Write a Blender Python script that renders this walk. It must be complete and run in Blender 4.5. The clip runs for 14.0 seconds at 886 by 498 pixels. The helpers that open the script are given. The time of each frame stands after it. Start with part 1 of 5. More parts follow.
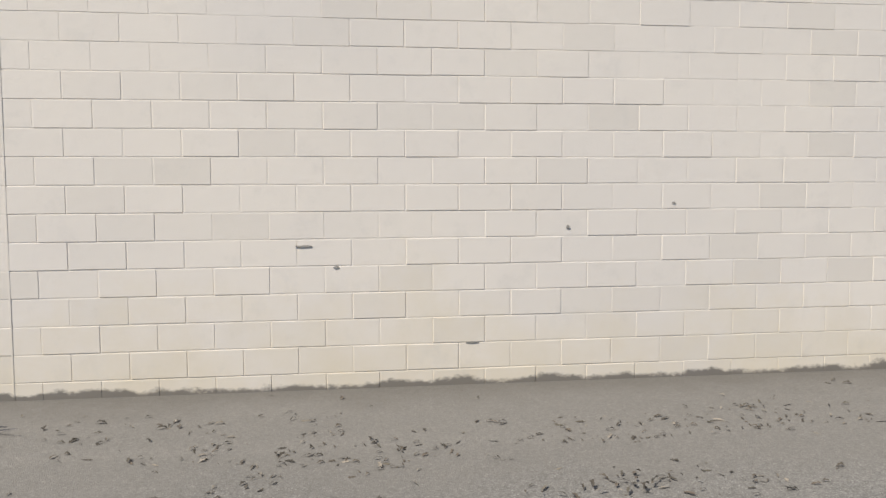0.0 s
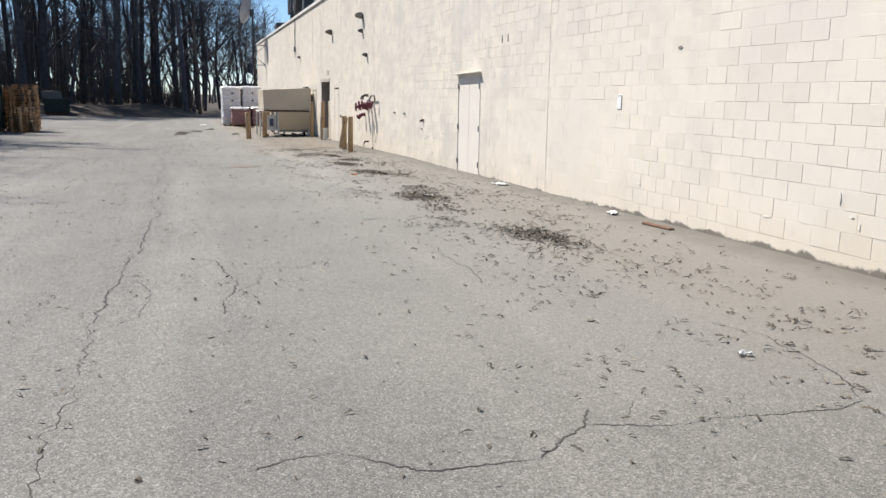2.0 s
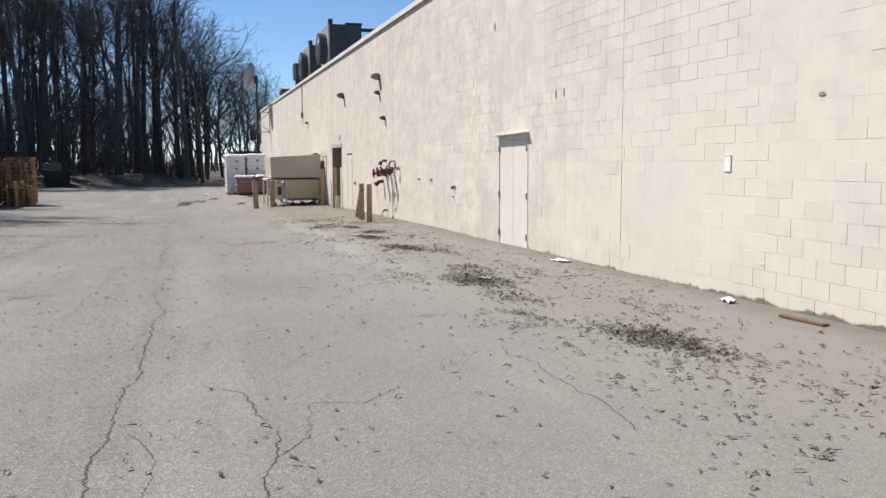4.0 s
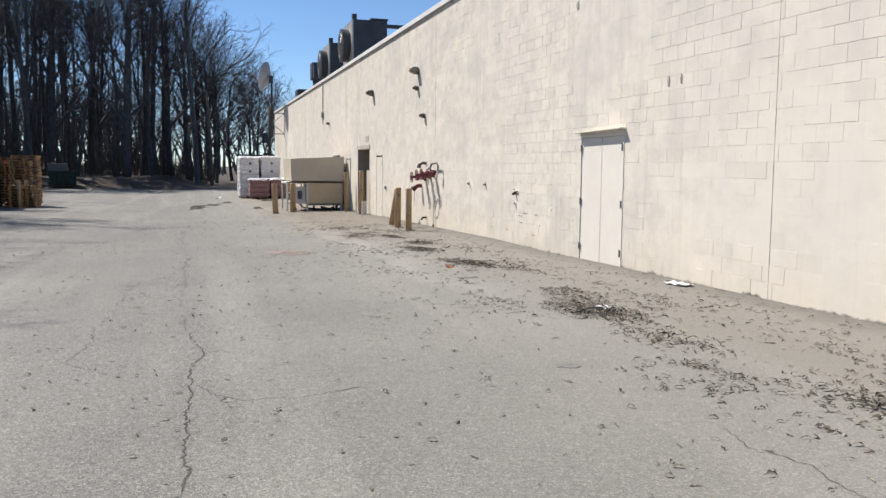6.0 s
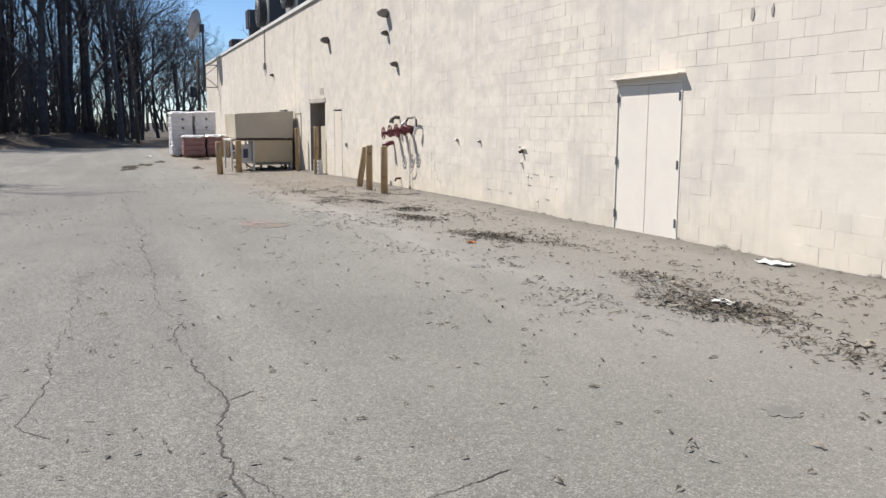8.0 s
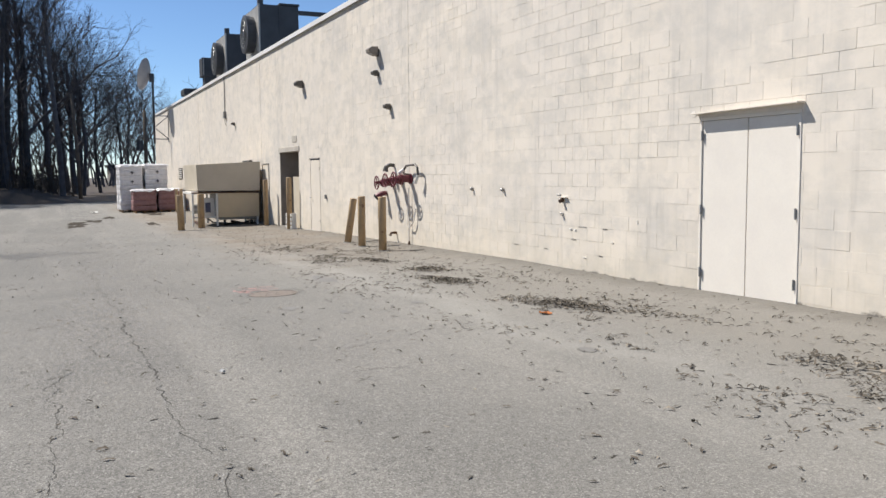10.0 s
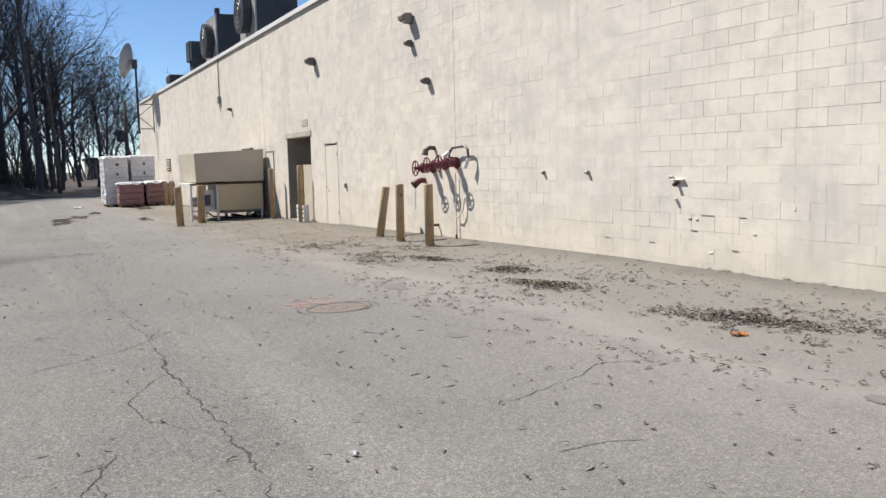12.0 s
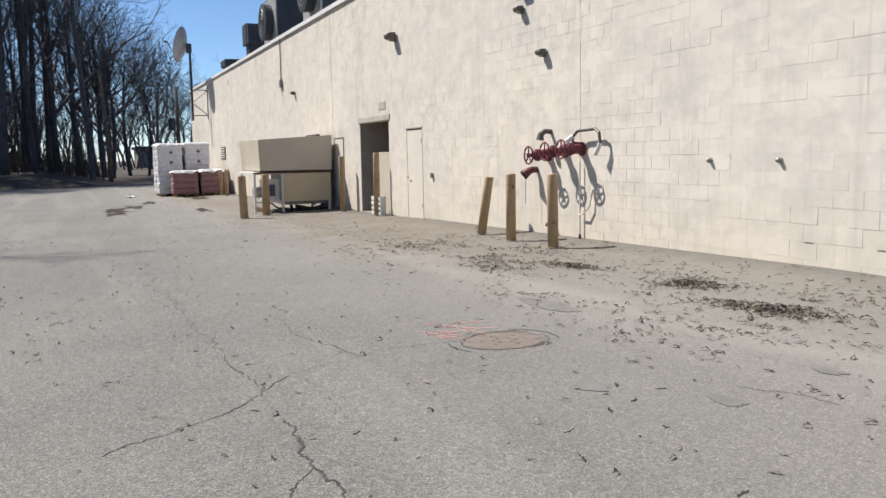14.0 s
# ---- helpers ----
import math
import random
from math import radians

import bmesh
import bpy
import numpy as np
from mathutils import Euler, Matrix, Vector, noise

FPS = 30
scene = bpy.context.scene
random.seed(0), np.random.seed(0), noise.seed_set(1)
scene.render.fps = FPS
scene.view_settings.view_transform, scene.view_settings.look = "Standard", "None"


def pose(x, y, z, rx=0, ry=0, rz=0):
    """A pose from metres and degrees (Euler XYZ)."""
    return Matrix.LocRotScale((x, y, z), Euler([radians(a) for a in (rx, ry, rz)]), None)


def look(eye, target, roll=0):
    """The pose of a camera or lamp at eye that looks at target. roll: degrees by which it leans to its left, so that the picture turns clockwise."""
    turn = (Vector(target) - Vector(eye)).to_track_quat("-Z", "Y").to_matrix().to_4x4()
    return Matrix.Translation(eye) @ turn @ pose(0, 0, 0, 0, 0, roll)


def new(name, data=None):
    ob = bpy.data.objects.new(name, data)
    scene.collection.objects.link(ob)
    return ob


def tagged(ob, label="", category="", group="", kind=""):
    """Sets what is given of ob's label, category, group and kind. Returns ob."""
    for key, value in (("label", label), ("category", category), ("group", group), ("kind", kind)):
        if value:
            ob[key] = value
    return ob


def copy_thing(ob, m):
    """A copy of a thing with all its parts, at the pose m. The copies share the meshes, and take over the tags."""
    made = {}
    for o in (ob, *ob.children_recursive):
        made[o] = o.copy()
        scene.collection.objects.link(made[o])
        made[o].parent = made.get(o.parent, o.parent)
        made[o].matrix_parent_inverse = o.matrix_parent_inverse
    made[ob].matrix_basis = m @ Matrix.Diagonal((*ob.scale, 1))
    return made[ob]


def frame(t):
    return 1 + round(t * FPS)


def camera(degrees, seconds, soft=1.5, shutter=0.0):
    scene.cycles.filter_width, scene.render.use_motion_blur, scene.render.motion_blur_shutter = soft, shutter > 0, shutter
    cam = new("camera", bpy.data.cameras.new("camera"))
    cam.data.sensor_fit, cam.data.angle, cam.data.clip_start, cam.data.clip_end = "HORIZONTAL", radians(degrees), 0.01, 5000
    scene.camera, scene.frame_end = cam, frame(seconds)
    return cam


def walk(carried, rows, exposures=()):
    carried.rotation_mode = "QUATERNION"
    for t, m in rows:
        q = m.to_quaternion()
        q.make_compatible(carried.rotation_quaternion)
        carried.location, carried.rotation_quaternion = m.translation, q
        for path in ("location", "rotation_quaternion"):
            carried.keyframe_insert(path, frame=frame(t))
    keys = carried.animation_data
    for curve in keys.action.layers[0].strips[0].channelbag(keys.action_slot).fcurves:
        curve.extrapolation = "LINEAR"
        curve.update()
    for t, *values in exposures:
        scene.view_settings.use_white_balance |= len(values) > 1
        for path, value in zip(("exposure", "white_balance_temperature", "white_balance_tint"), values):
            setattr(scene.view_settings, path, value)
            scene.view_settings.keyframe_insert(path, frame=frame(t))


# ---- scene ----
cam = camera(54.8, 14.0)
PATH = [
    (0, (0.24, 0.067, 1.527), (0.522, 2.041, 1.368), -0.2),
    (0.3, (-0.265, -0.001, 1.565), (-0.762, 1.928, 1.382), -1.9),
    (0.5, (-0.605, 0.052, 1.576), (-1.514, 1.82, 1.362), -2.7),
    (0.7, (-0.887, 0.097, 1.592), (-2.16, 1.622, 1.361), -1.6),
    (0.9, (-1.273, 0.105, 1.565), (-2.799, 1.381, 1.354), 1.5),
    (1, (-1.316, 0.174, 1.567), (-2.93, 1.325, 1.302), -0.6),
    (1.5, (-1.904, 0.344, 1.516), (-3.684, 1.186, 1.168), 0.4),
    (2, (-2.558, 0.489, 1.493), (-4.445, 1.053, 1.144), 1.0),
    (2.5, (-3.231, 0.54, 1.475), (-5.062, 1.223, 1.054), 0.8),
    (3, (-3.875, 0.549, 1.522), (-5.731, 1.246, 1.259), 0.6),
    (3.5, (-4.502, 0.448, 1.524), (-6.394, 1.062, 1.317), -0.4),
    (3.7, (-4.743, 0.423, 1.524), (-6.649, 0.994, 1.32), -0.4),
    (5.8, (-7.622, 0.034, 1.379), (-9.527, 0.605, 1.171), 0.5),
    (6, (-7.932, 0.002, 1.392), (-9.843, 0.56, 1.203), 0.6),
    (6.5, (-8.659, -0.221, 1.403), (-10.589, 0.265, 1.208), 0.0),
    (7, (-9.389, -0.373, 1.421), (-11.341, 0.043, 1.303), 0.2),
    (7.5, (-10.026, -0.479, 1.387), (-11.944, 0.034, 1.147), -0.5),
    (7.7, (-10.254, -0.484, 1.389), (-12.126, 0.151, 1.084), 0.2),
    (9.8, (-13.041, -0.856, 1.29), (-14.827, 0.012, 1.057), 0.2),
    (10, (-13.311, -0.882, 1.293), (-15.12, -0.048, 1.12), -0.4),
    (10.5, (-14.046, -0.981, 1.287), (-15.853, -0.147, 1.092), -1.1),
    (11, (-14.742, -1.052, 1.268), (-16.581, -0.277, 1.131), -1.6),
    (11.5, (-15.397, -1.117, 1.248), (-17.205, -0.285, 1.049), -2.3),
    (12, (-16.152, -1.13, 1.22), (-17.939, -0.256, 1.019), -1.4),
    (12.5, (-16.848, -1.204, 1.212), (-18.639, -0.335, 1.022), -1.2),
    (13, (-17.586, -1.188, 1.205), (-19.37, -0.302, 1.027), -1.5),
    (13.5, (-18.23, -1.206, 1.193), (-19.97, -0.244, 0.973), -1.2),
    (14, (-18.967, -1.21, 1.164), (-20.793, -0.425, 0.944), -1.1),
]
walk(cam, [(t, look(e, a, r)) for t, e, a, r in PATH], [(0, 0.20), (0.5, 0.21), (1.0, 0.36), (1.5, 0.66), (3.0, 0.47), (3.5, 0.49), (6.0, 0.53), (7.5, 0.53), (10.0, 0.50), (14, 0.52)])

# ---- world and sun ----
SUN_FROM = Vector((-1.15, -1.0, 1.80)).normalized()
world = bpy.data.worlds.new("world")
scene.world = world
world.use_nodes = True
wn = world.node_tree
sky = wn.nodes.new("ShaderNodeTexSky")
sky.sky_type = "NISHITA"
sky.sun_disc = False
sky.sun_elevation = math.asin(SUN_FROM.z)
sky.sun_rotation = radians(229.0)
sky.altitude = 2200
sky.air_density, sky.dust_density, sky.ozone_density = 1.0, 0.0, 6.0
wn.links.new(sky.outputs["Color"], wn.nodes["Background"].inputs["Color"])
wn.nodes["Background"].inputs["Strength"].default_value = 0.088
sun = new("sun", bpy.data.lights.new("sun", "SUN"))
sun.data.energy, sun.data.angle, sun.data.color = 5.0, radians(0.55), (1.0, 0.955, 0.89)
sun.matrix_world = look(SUN_FROM * 60, (0, 0, 0))


# ---- terrain height ----
KX = [-400, -150, -90, -65, -43, -31, -20, -10, -6, 25]
KZ = [-0.3, -0.3, -0.72, -0.70, -0.46, -0.31, -0.145, -0.07, -0.045, -0.055]


def flat(x, y):
    z = float(np.interp(x, KX, KZ)) + 0.026 * (min(max(y, -2.0), 8.0) - 6.5)
    # soil banked against the foot of the wall
    z += 0.05 * min(1.0, max(0.0, (y - 6.0) / 0.5)) * min(1.0, max(0.0, (-23 - x) / 3)) * min(1.0, max(0.0, (x + 40) / 3))
    return z + (0.01 * min(-2.0 - y, 60.0) if y < -2 else 0.0)


def ground_z(x, y):
    """Height of the ground: the paved lot, and the low bank of earth along the edge of the woods."""
    z = flat(x, y)
    edge = -96 - 0.06 * (y + 10) ** 2 / 10 if y > -10 else -96
    if x < edge + 4 and y < 3:
        k = min(1.0, (edge + 4 - x) / 5) * min(1.0, max(0.0, (2.5 - y) / 5))
        z += k * (0.9 + 0.5 * noise.noise((x * 0.15, y * 0.15, 0)) + 0.25 * noise.noise((x * 0.6, y * 0.6, 3)))
    return z


# ---- materials ----
def nodes_of(name):
    m = bpy.data.materials.new(name)
    m.use_nodes = True
    nt = m.node_tree
    return m, nt, nt.nodes["Principled BSDF"]


def tex(nt, kind, scale, vec=None, detail=4.0, rough=0.55):
    n = nt.nodes.new("ShaderNodeTexNoise" if kind == "noise" else "ShaderNodeTexVoronoi")
    n.inputs["Scale"].default_value = scale
    if kind == "noise":
        n.inputs["Detail"].default_value = detail
        n.inputs["Roughness"].default_value = rough
    if vec is not None:
        nt.links.new(vec, n.inputs["Vector"])
    return n


def ramp(nt, fac, a, b, ca=(0, 0, 0, 1), cb=(1, 1, 1, 1)):
    r = nt.nodes.new("ShaderNodeValToRGB")
    r.color_ramp.elements[0].position, r.color_ramp.elements[1].position = a, b
    r.color_ramp.elements[0].color, r.color_ramp.elements[1].color = ca, cb
    nt.links.new(fac, r.inputs["Fac"])
    return r.outputs["Color"]


def mix(nt, fac, a, b, mode="MIX"):
    n = nt.nodes.new("ShaderNodeMix")
    n.data_type, n.blend_type = "RGBA", mode
    for sock, v in ((n.inputs["Factor"], fac), (n.inputs[6], a), (n.inputs[7], b)):
        if isinstance(v, (int, float)):
            sock.default_value = v
        elif isinstance(v, tuple):
            sock.default_value = (*v[:3], 1)
        else:
            nt.links.new(v, sock)
    return n.outputs[2]


def maths(nt, op, a, b=0.0):
    n = nt.nodes.new("ShaderNodeMath")
    n.operation = op
    for sock, v in zip(n.inputs, (a, b)):
        if isinstance(v, (int, float)):
            sock.default_value = v
        else:
            nt.links.new(v, sock)
    return n.outputs[0]


def stretched(nt, vec, sx, sy, sz):
    n = nt.nodes.new("ShaderNodeVectorMath")
    n.operation = "MULTIPLY"
    nt.links.new(vec, n.inputs[0])
    n.inputs[1].default_value = (sx, sy, sz)
    return n.outputs[0]


def bump(nt, bsdf, height, strength, dist):
    b = nt.nodes.new("ShaderNodeBump")
    b.inputs["Strength"].default_value, b.inputs["Distance"].default_value = strength, dist
    nt.links.new(height, b.inputs["Height"])
    nt.links.new(b.outputs["Normal"], bsdf.inputs["Normal"])


def surface(name, col, col2, rough=0.7, metal=0.0, scale=3.0, fine=60.0, relief=0.3, dist=0.004, wear=None, wear_at=0.62, random_gain=0.0, grain=0.25):
    """A worn surface: two colours over a coarse noise, fine grain, optional patches of wear, fine relief."""
    m, nt, bs = nodes_of(name)
    pos = nt.nodes.new("ShaderNodeNewGeometry").outputs["Position"]
    n1, n2 = tex(nt, "noise", scale, pos), tex(nt, "noise", fine, pos, 3)
    c = mix(nt, ramp(nt, n1.outputs["Fac"], 0.35, 0.65), col, col2)
    c = mix(nt, grain, c, ramp(nt, n2.outputs["Fac"], 0.25, 0.75, (0.35, 0.35, 0.35, 1), (1, 1, 1, 1)), "MULTIPLY")
    if wear:
        n3 = tex(nt, "noise", scale * 2.3, pos, 8, 0.65)
        c = mix(nt, ramp(nt, n3.outputs["Fac"], wear_at, wear_at + 0.05), c, wear)
    if random_gain:
        r = nt.nodes.new("ShaderNodeObjectInfo").outputs["Random"]
        g = nt.nodes.new("ShaderNodeHueSaturation")
        nt.links.new(maths(nt, "ADD", maths(nt, "MULTIPLY", r, random_gain), 1.0 - random_gain / 2), g.inputs["Value"])
        nt.links.new(c, g.inputs["Color"])
        c = g.outputs["Color"]
    nt.links.new(c, bs.inputs["Base Color"])
    bs.inputs["Roughness"].default_value, bs.inputs["Metallic"].default_value = rough, metal
    bump(nt, bs, n2.outputs["Fac"], relief, dist)
    return m


def block_paint(name, per_island):
    """Cream masonry paint: mottled, rain-streaked, yellower low down and with soil splashed along the foot of the wall.
    """
    m, nt, bs = nodes_of(name)
    geo = nt.nodes.new("ShaderNodeNewGeometry")
    pos = geo.outputs["Position"]
    rnd = geo.outputs["Random Per Island"] if per_island else nt.nodes.new("ShaderNodeObjectInfo").outputs["Random"]
    c = mix(nt, ramp(nt, tex(nt, "noise", 0.5, pos, 5).outputs["Fac"], 0.35, 0.65), (0.70, 0.632, 0.54), (0.655, 0.597, 0.525))
    c = mix(nt, maths(nt, "MULTIPLY", maths(nt, "POWER", rnd, 4.0), 0.36), c, (0.54, 0.49, 0.415))
    streak = tex(nt, "noise", 1.0, stretched(nt, pos, 2.6, 2.6, 0.35), 6, 0.6).outputs["Fac"]
    zone = tex(nt, "noise", 0.16, pos, 3).outputs["Fac"]
    sep = nt.nodes.new("ShaderNodeSeparateXYZ")
    nt.links.new(pos, sep.inputs[0])
    cloud = tex(nt, "noise", 0.9, pos, 7, 0.65).outputs["Fac"]
    high = maths(nt, "MULTIPLY", maths(nt, "SUBTRACT", -7.0, sep.outputs["X"]), 0.1)
    sf = maths(nt, "MULTIPLY", ramp(nt, maths(nt, "ADD", maths(nt, "MULTIPLY", streak, 0.35), maths(nt, "MULTIPLY", cloud, 0.65)), 0.46, 0.64), ramp(nt, zone, 0.38, 0.56))
    sf = maths(nt, "MULTIPLY", sf, ramp(nt, high, 0.0, 1.0))
    c = mix(nt, maths(nt, "MULTIPLY", sf, 0.72), c, (0.45, 0.43, 0.40))
    # worn areas further along: grey clouds and thin runs of dirt
    worn = maths(nt, "MULTIPLY", maths(nt, "SUBTRACT", -13.0, sep.outputs["X"]), 0.11)
    damp = tex(nt, "noise", 1.7, stretched(nt, pos, 1.0, 1.0, 1.5), 9, 0.72).outputs["Fac"]
    wf = maths(nt, "MULTIPLY", ramp(nt, damp, 0.47, 0.66), ramp(nt, worn, 0.0, 1.0))
    c = mix(nt, maths(nt, "MULTIPLY", wf, 0.55), c, (0.44, 0.42, 0.385))
    runs = tex(nt, "noise", 1.0, stretched(nt, pos, 9.0, 9.0, 0.5), 5, 0.6).outputs["Fac"]
    c = mix(nt, maths(nt, "MULTIPLY", maths(nt, "MULTIPLY", ramp(nt, runs, 0.56, 0.72), ramp(nt, worn, 0.0, 1.0)), 0.35), c, (0.36, 0.335, 0.30))
    # yellower towards the bottom with a noisy edge, most at high x
    low_tint = maths(nt, "SUBTRACT", maths(nt, "MULTIPLY", tex(nt, "noise", 1.3, pos, 6, 0.7).outputs["Fac"], 2.2), maths(nt, "ADD", sep.outputs["Z"], 0.35))
    c = mix(nt, maths(nt, "MULTIPLY", ramp(nt, low_tint, 0.0, 1.0), maths(nt, "SUBTRACT", 0.62, maths(nt, "MULTIPLY", ramp(nt, high, 0.0, 0.5), 0.34))), c, (0.61, 0.52, 0.36))
    blot = tex(nt, "noise", 3.4, pos, 8, 0.7).outputs["Fac"]
    c = mix(nt, maths(nt, "MULTIPLY", ramp(nt, blot, 0.55, 0.75), 0.3), c, (0.47, 0.44, 0.39))
    chips = tex(nt, "noise", 9.0, pos, 6, 0.6).outputs["Fac"]
    c = mix(nt, ramp(nt, chips, 0.755, 0.775), c, (0.33, 0.31, 0.28))
    fall = maths(nt, "MULTIPLY", maths(nt, "MAXIMUM", maths(nt, "SUBTRACT", -8.0, sep.outputs["X"]), 0.0), 0.0125)
    h = maths(nt, "ADD", sep.outputs["Z"], fall)
    reach = maths(nt, "MULTIPLY", maths(nt, "MAXIMUM", maths(nt, "SUBTRACT", tex(nt, "noise", 1.7, pos, 4, 0.6).outputs["Fac"], 0.45), 0.0), 0.3)
    ragged = maths(nt, "MULTIPLY", maths(nt, "SUBTRACT", tex(nt, "noise", 12.0, stretched(nt, pos, 1.0, 1.0, 1.6), 8, 0.72).outputs["Fac"], 0.47), 0.10)
    soil = maths(nt, "SUBTRACT", maths(nt, "ADD", reach, ragged), maths(nt, "ADD", h, 0.012))
    c = mix(nt, maths(nt, "MULTIPLY", ramp(nt, soil, 0.0, 0.03), 0.85), c, (0.095, 0.083, 0.07))
    nt.links.new(c, bs.inputs["Base Color"])
    bs.inputs["Roughness"].default_value = 0.75
    hgt = maths(nt, "ADD", tex(nt, "noise", 140, pos, 3).outputs["Fac"], maths(nt, "MULTIPLY", tex(nt, "noise", 16, pos, 4).outputs["Fac"], 1.4))
    bump(nt, bs, hgt, 0.35, 0.004)
    return m


def asphalt_ground():
    """Bleached old asphalt with pale grit, oil and soil stains, giving way to leaf-strewn earth under the trees."""
    m, nt, bs = nodes_of("weathered_asphalt")
    pos = nt.nodes.new("ShaderNodeNewGeometry").outputs["Position"]
    sep = nt.nodes.new("ShaderNodeSeparateXYZ")
    nt.links.new(pos, sep.inputs[0])
    c = mix(nt, ramp(nt, tex(nt, "noise", 0.35, pos, 6, 0.6).outputs["Fac"], 0.36, 0.64), (0.208, 0.197, 0.178), (0.166, 0.159, 0.145))
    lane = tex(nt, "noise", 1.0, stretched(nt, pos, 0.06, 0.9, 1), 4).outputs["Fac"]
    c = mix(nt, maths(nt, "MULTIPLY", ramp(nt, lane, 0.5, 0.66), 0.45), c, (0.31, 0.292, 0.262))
    grit = tex(nt, "voronoi", 135, pos)
    gs = nt.nodes.new("ShaderNodeSeparateColor")
    nt.links.new(grit.outputs["Color"], gs.inputs[0])
    c = mix(nt, 0.95, c, ramp(nt, gs.outputs[0], 0.0, 1.0, (0.40, 0.40, 0.395, 1), (1.22, 1.22, 1.21, 1)), "MULTIPLY")
    c = mix(nt, maths(nt, "MULTIPLY", ramp(nt, gs.outputs[1], 0.86, 0.95), 0.6), c, (0.40, 0.385, 0.355))
    lump = tex(nt, "voronoi", 42, pos)
    ls = nt.nodes.new("ShaderNodeSeparateColor")
    nt.links.new(lump.outputs["Color"], ls.inputs[0])
    c = mix(nt, 0.6, c, ramp(nt, ls.outputs[2], 0.0, 1.0, (0.62, 0.62, 0.61, 1), (1.12, 1.12, 1.11, 1)), "MULTIPLY")
    c = mix(nt, maths(nt, "MULTIPLY", ramp(nt, tex(nt, "noise", 26, pos, 4, 0.7).outputs["Fac"], 0.58, 0.7), 0.35), c, (0.10, 0.096, 0.088))
    n8 = tex(nt, "noise", 7.0, pos, 6, 0.7).outputs["Fac"]
    c = mix(nt, maths(nt, "MULTIPLY", ramp(nt, n8, 0.54, 0.72), 0.42), c, (0.13, 0.124, 0.113))
    # paler towards the wall with a noisy edge, setting in past x = -5
    pale_y = maths(nt, "SUBTRACT", maths(nt, "ADD", maths(nt, "MULTIPLY", tex(nt, "noise", 0.4, pos, 5, 0.6).outputs["Fac"], 3.0), sep.outputs["Y"]), 1.4)
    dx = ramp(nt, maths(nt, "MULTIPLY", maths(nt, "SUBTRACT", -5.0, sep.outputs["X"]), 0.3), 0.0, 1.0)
    c = mix(nt, maths(nt, "MULTIPLY", maths(nt, "MULTIPLY", ramp(nt, maths(nt, "MULTIPLY", pale_y, 0.3), 0.0, 1.0), dx), 0.34), c, (0.285, 0.27, 0.24))
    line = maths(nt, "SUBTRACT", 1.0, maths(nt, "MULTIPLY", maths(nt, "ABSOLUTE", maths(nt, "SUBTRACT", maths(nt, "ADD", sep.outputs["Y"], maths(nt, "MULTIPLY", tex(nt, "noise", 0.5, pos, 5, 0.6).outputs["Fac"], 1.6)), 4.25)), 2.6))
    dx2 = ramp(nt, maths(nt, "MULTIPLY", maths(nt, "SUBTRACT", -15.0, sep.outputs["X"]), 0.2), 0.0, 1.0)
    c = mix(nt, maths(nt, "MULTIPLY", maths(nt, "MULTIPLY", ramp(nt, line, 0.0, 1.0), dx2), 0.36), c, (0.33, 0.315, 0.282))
    # soil washed along the wall
    edge = maths(nt, "ADD", maths(nt, "MULTIPLY", tex(nt, "noise", 0.6, pos, 6, 0.65).outputs["Fac"], 2.4), sep.outputs["Y"])
    soil = maths(nt, "SUBTRACT", edge, 4.9)
    grain = tex(nt, "noise", 30, pos, 5, 0.7).outputs["Fac"]
    c = mix(nt, maths(nt, "MULTIPLY", ramp(nt, soil, 0.0, 1.0), 0.62), c, mix(nt, dx, mix(nt, grain, (0.135, 0.122, 0.104), (0.215, 0.198, 0.17)), mix(nt, grain, (0.145, 0.132, 0.112), (0.245, 0.226, 0.193))))
    brown = maths(nt, "MULTIPLY", ramp(nt, maths(nt, "MULTIPLY", maths(nt, "SUBTRACT", -26.0, sep.outputs["X"]), 0.12), 0.0, 1.0), ramp(nt, maths(nt, "SUBTRACT", edge, 3.6), 0.0, 1.0))
    c = mix(nt, maths(nt, "MULTIPLY", brown, ramp(nt, tex(nt, "noise", 0.9, pos, 6, 0.7).outputs["Fac"], 0.38, 0.62, (0.15, 0.15, 0.15, 1), (0.75, 0.75, 0.75, 1))), c, (0.155, 0.118, 0.08))
    foot = maths(nt, "SUBTRACT", maths(nt, "ADD", maths(nt, "MULTIPLY", tex(nt, "noise", 1.9, pos, 7, 0.7).outputs["Fac"], 1.1), sep.outputs["Y"]), 6.45)
    c = mix(nt, maths(nt, "MULTIPLY", ramp(nt, foot, 0.0, 0.5), 0.6), c, (0.105, 0.094, 0.078))
    # earth and leaf litter in the woods, darkened for the shade of the trees
    wx = maths(nt, "MULTIPLY", tex(nt, "noise", 0.25, pos, 6, 0.65).outputs["Fac"], 5.0)
    far = maths(nt, "SUBTRACT", maths(nt, "SUBTRACT", -88.5, sep.outputs["X"]), wx)
    side = maths(nt, "SUBTRACT", maths(nt, "SUBTRACT", -12.0, sep.outputs["Y"]), wx)
    woods = maths(nt, "MAXIMUM", ramp(nt, far, 0.0, 1.0), ramp(nt, side, 0.0, 1.0))
    litter = mix(nt, tex(nt, "noise", 6, pos, 8, 0.75).outputs["Fac"], (0.028, 0.022, 0.017), (0.10, 0.072, 0.05))
    c = mix(nt, woods, c, litter)
    nt.links.new(c, bs.inputs["Base Color"])
    bs.inputs["Roughness"].default_value = 0.85
    hgt = maths(nt, "ADD", grit.outputs["Distance"], maths(nt, "MULTIPLY", tex(nt, "noise", 220, pos, 3).outputs["Fac"], 0.7))
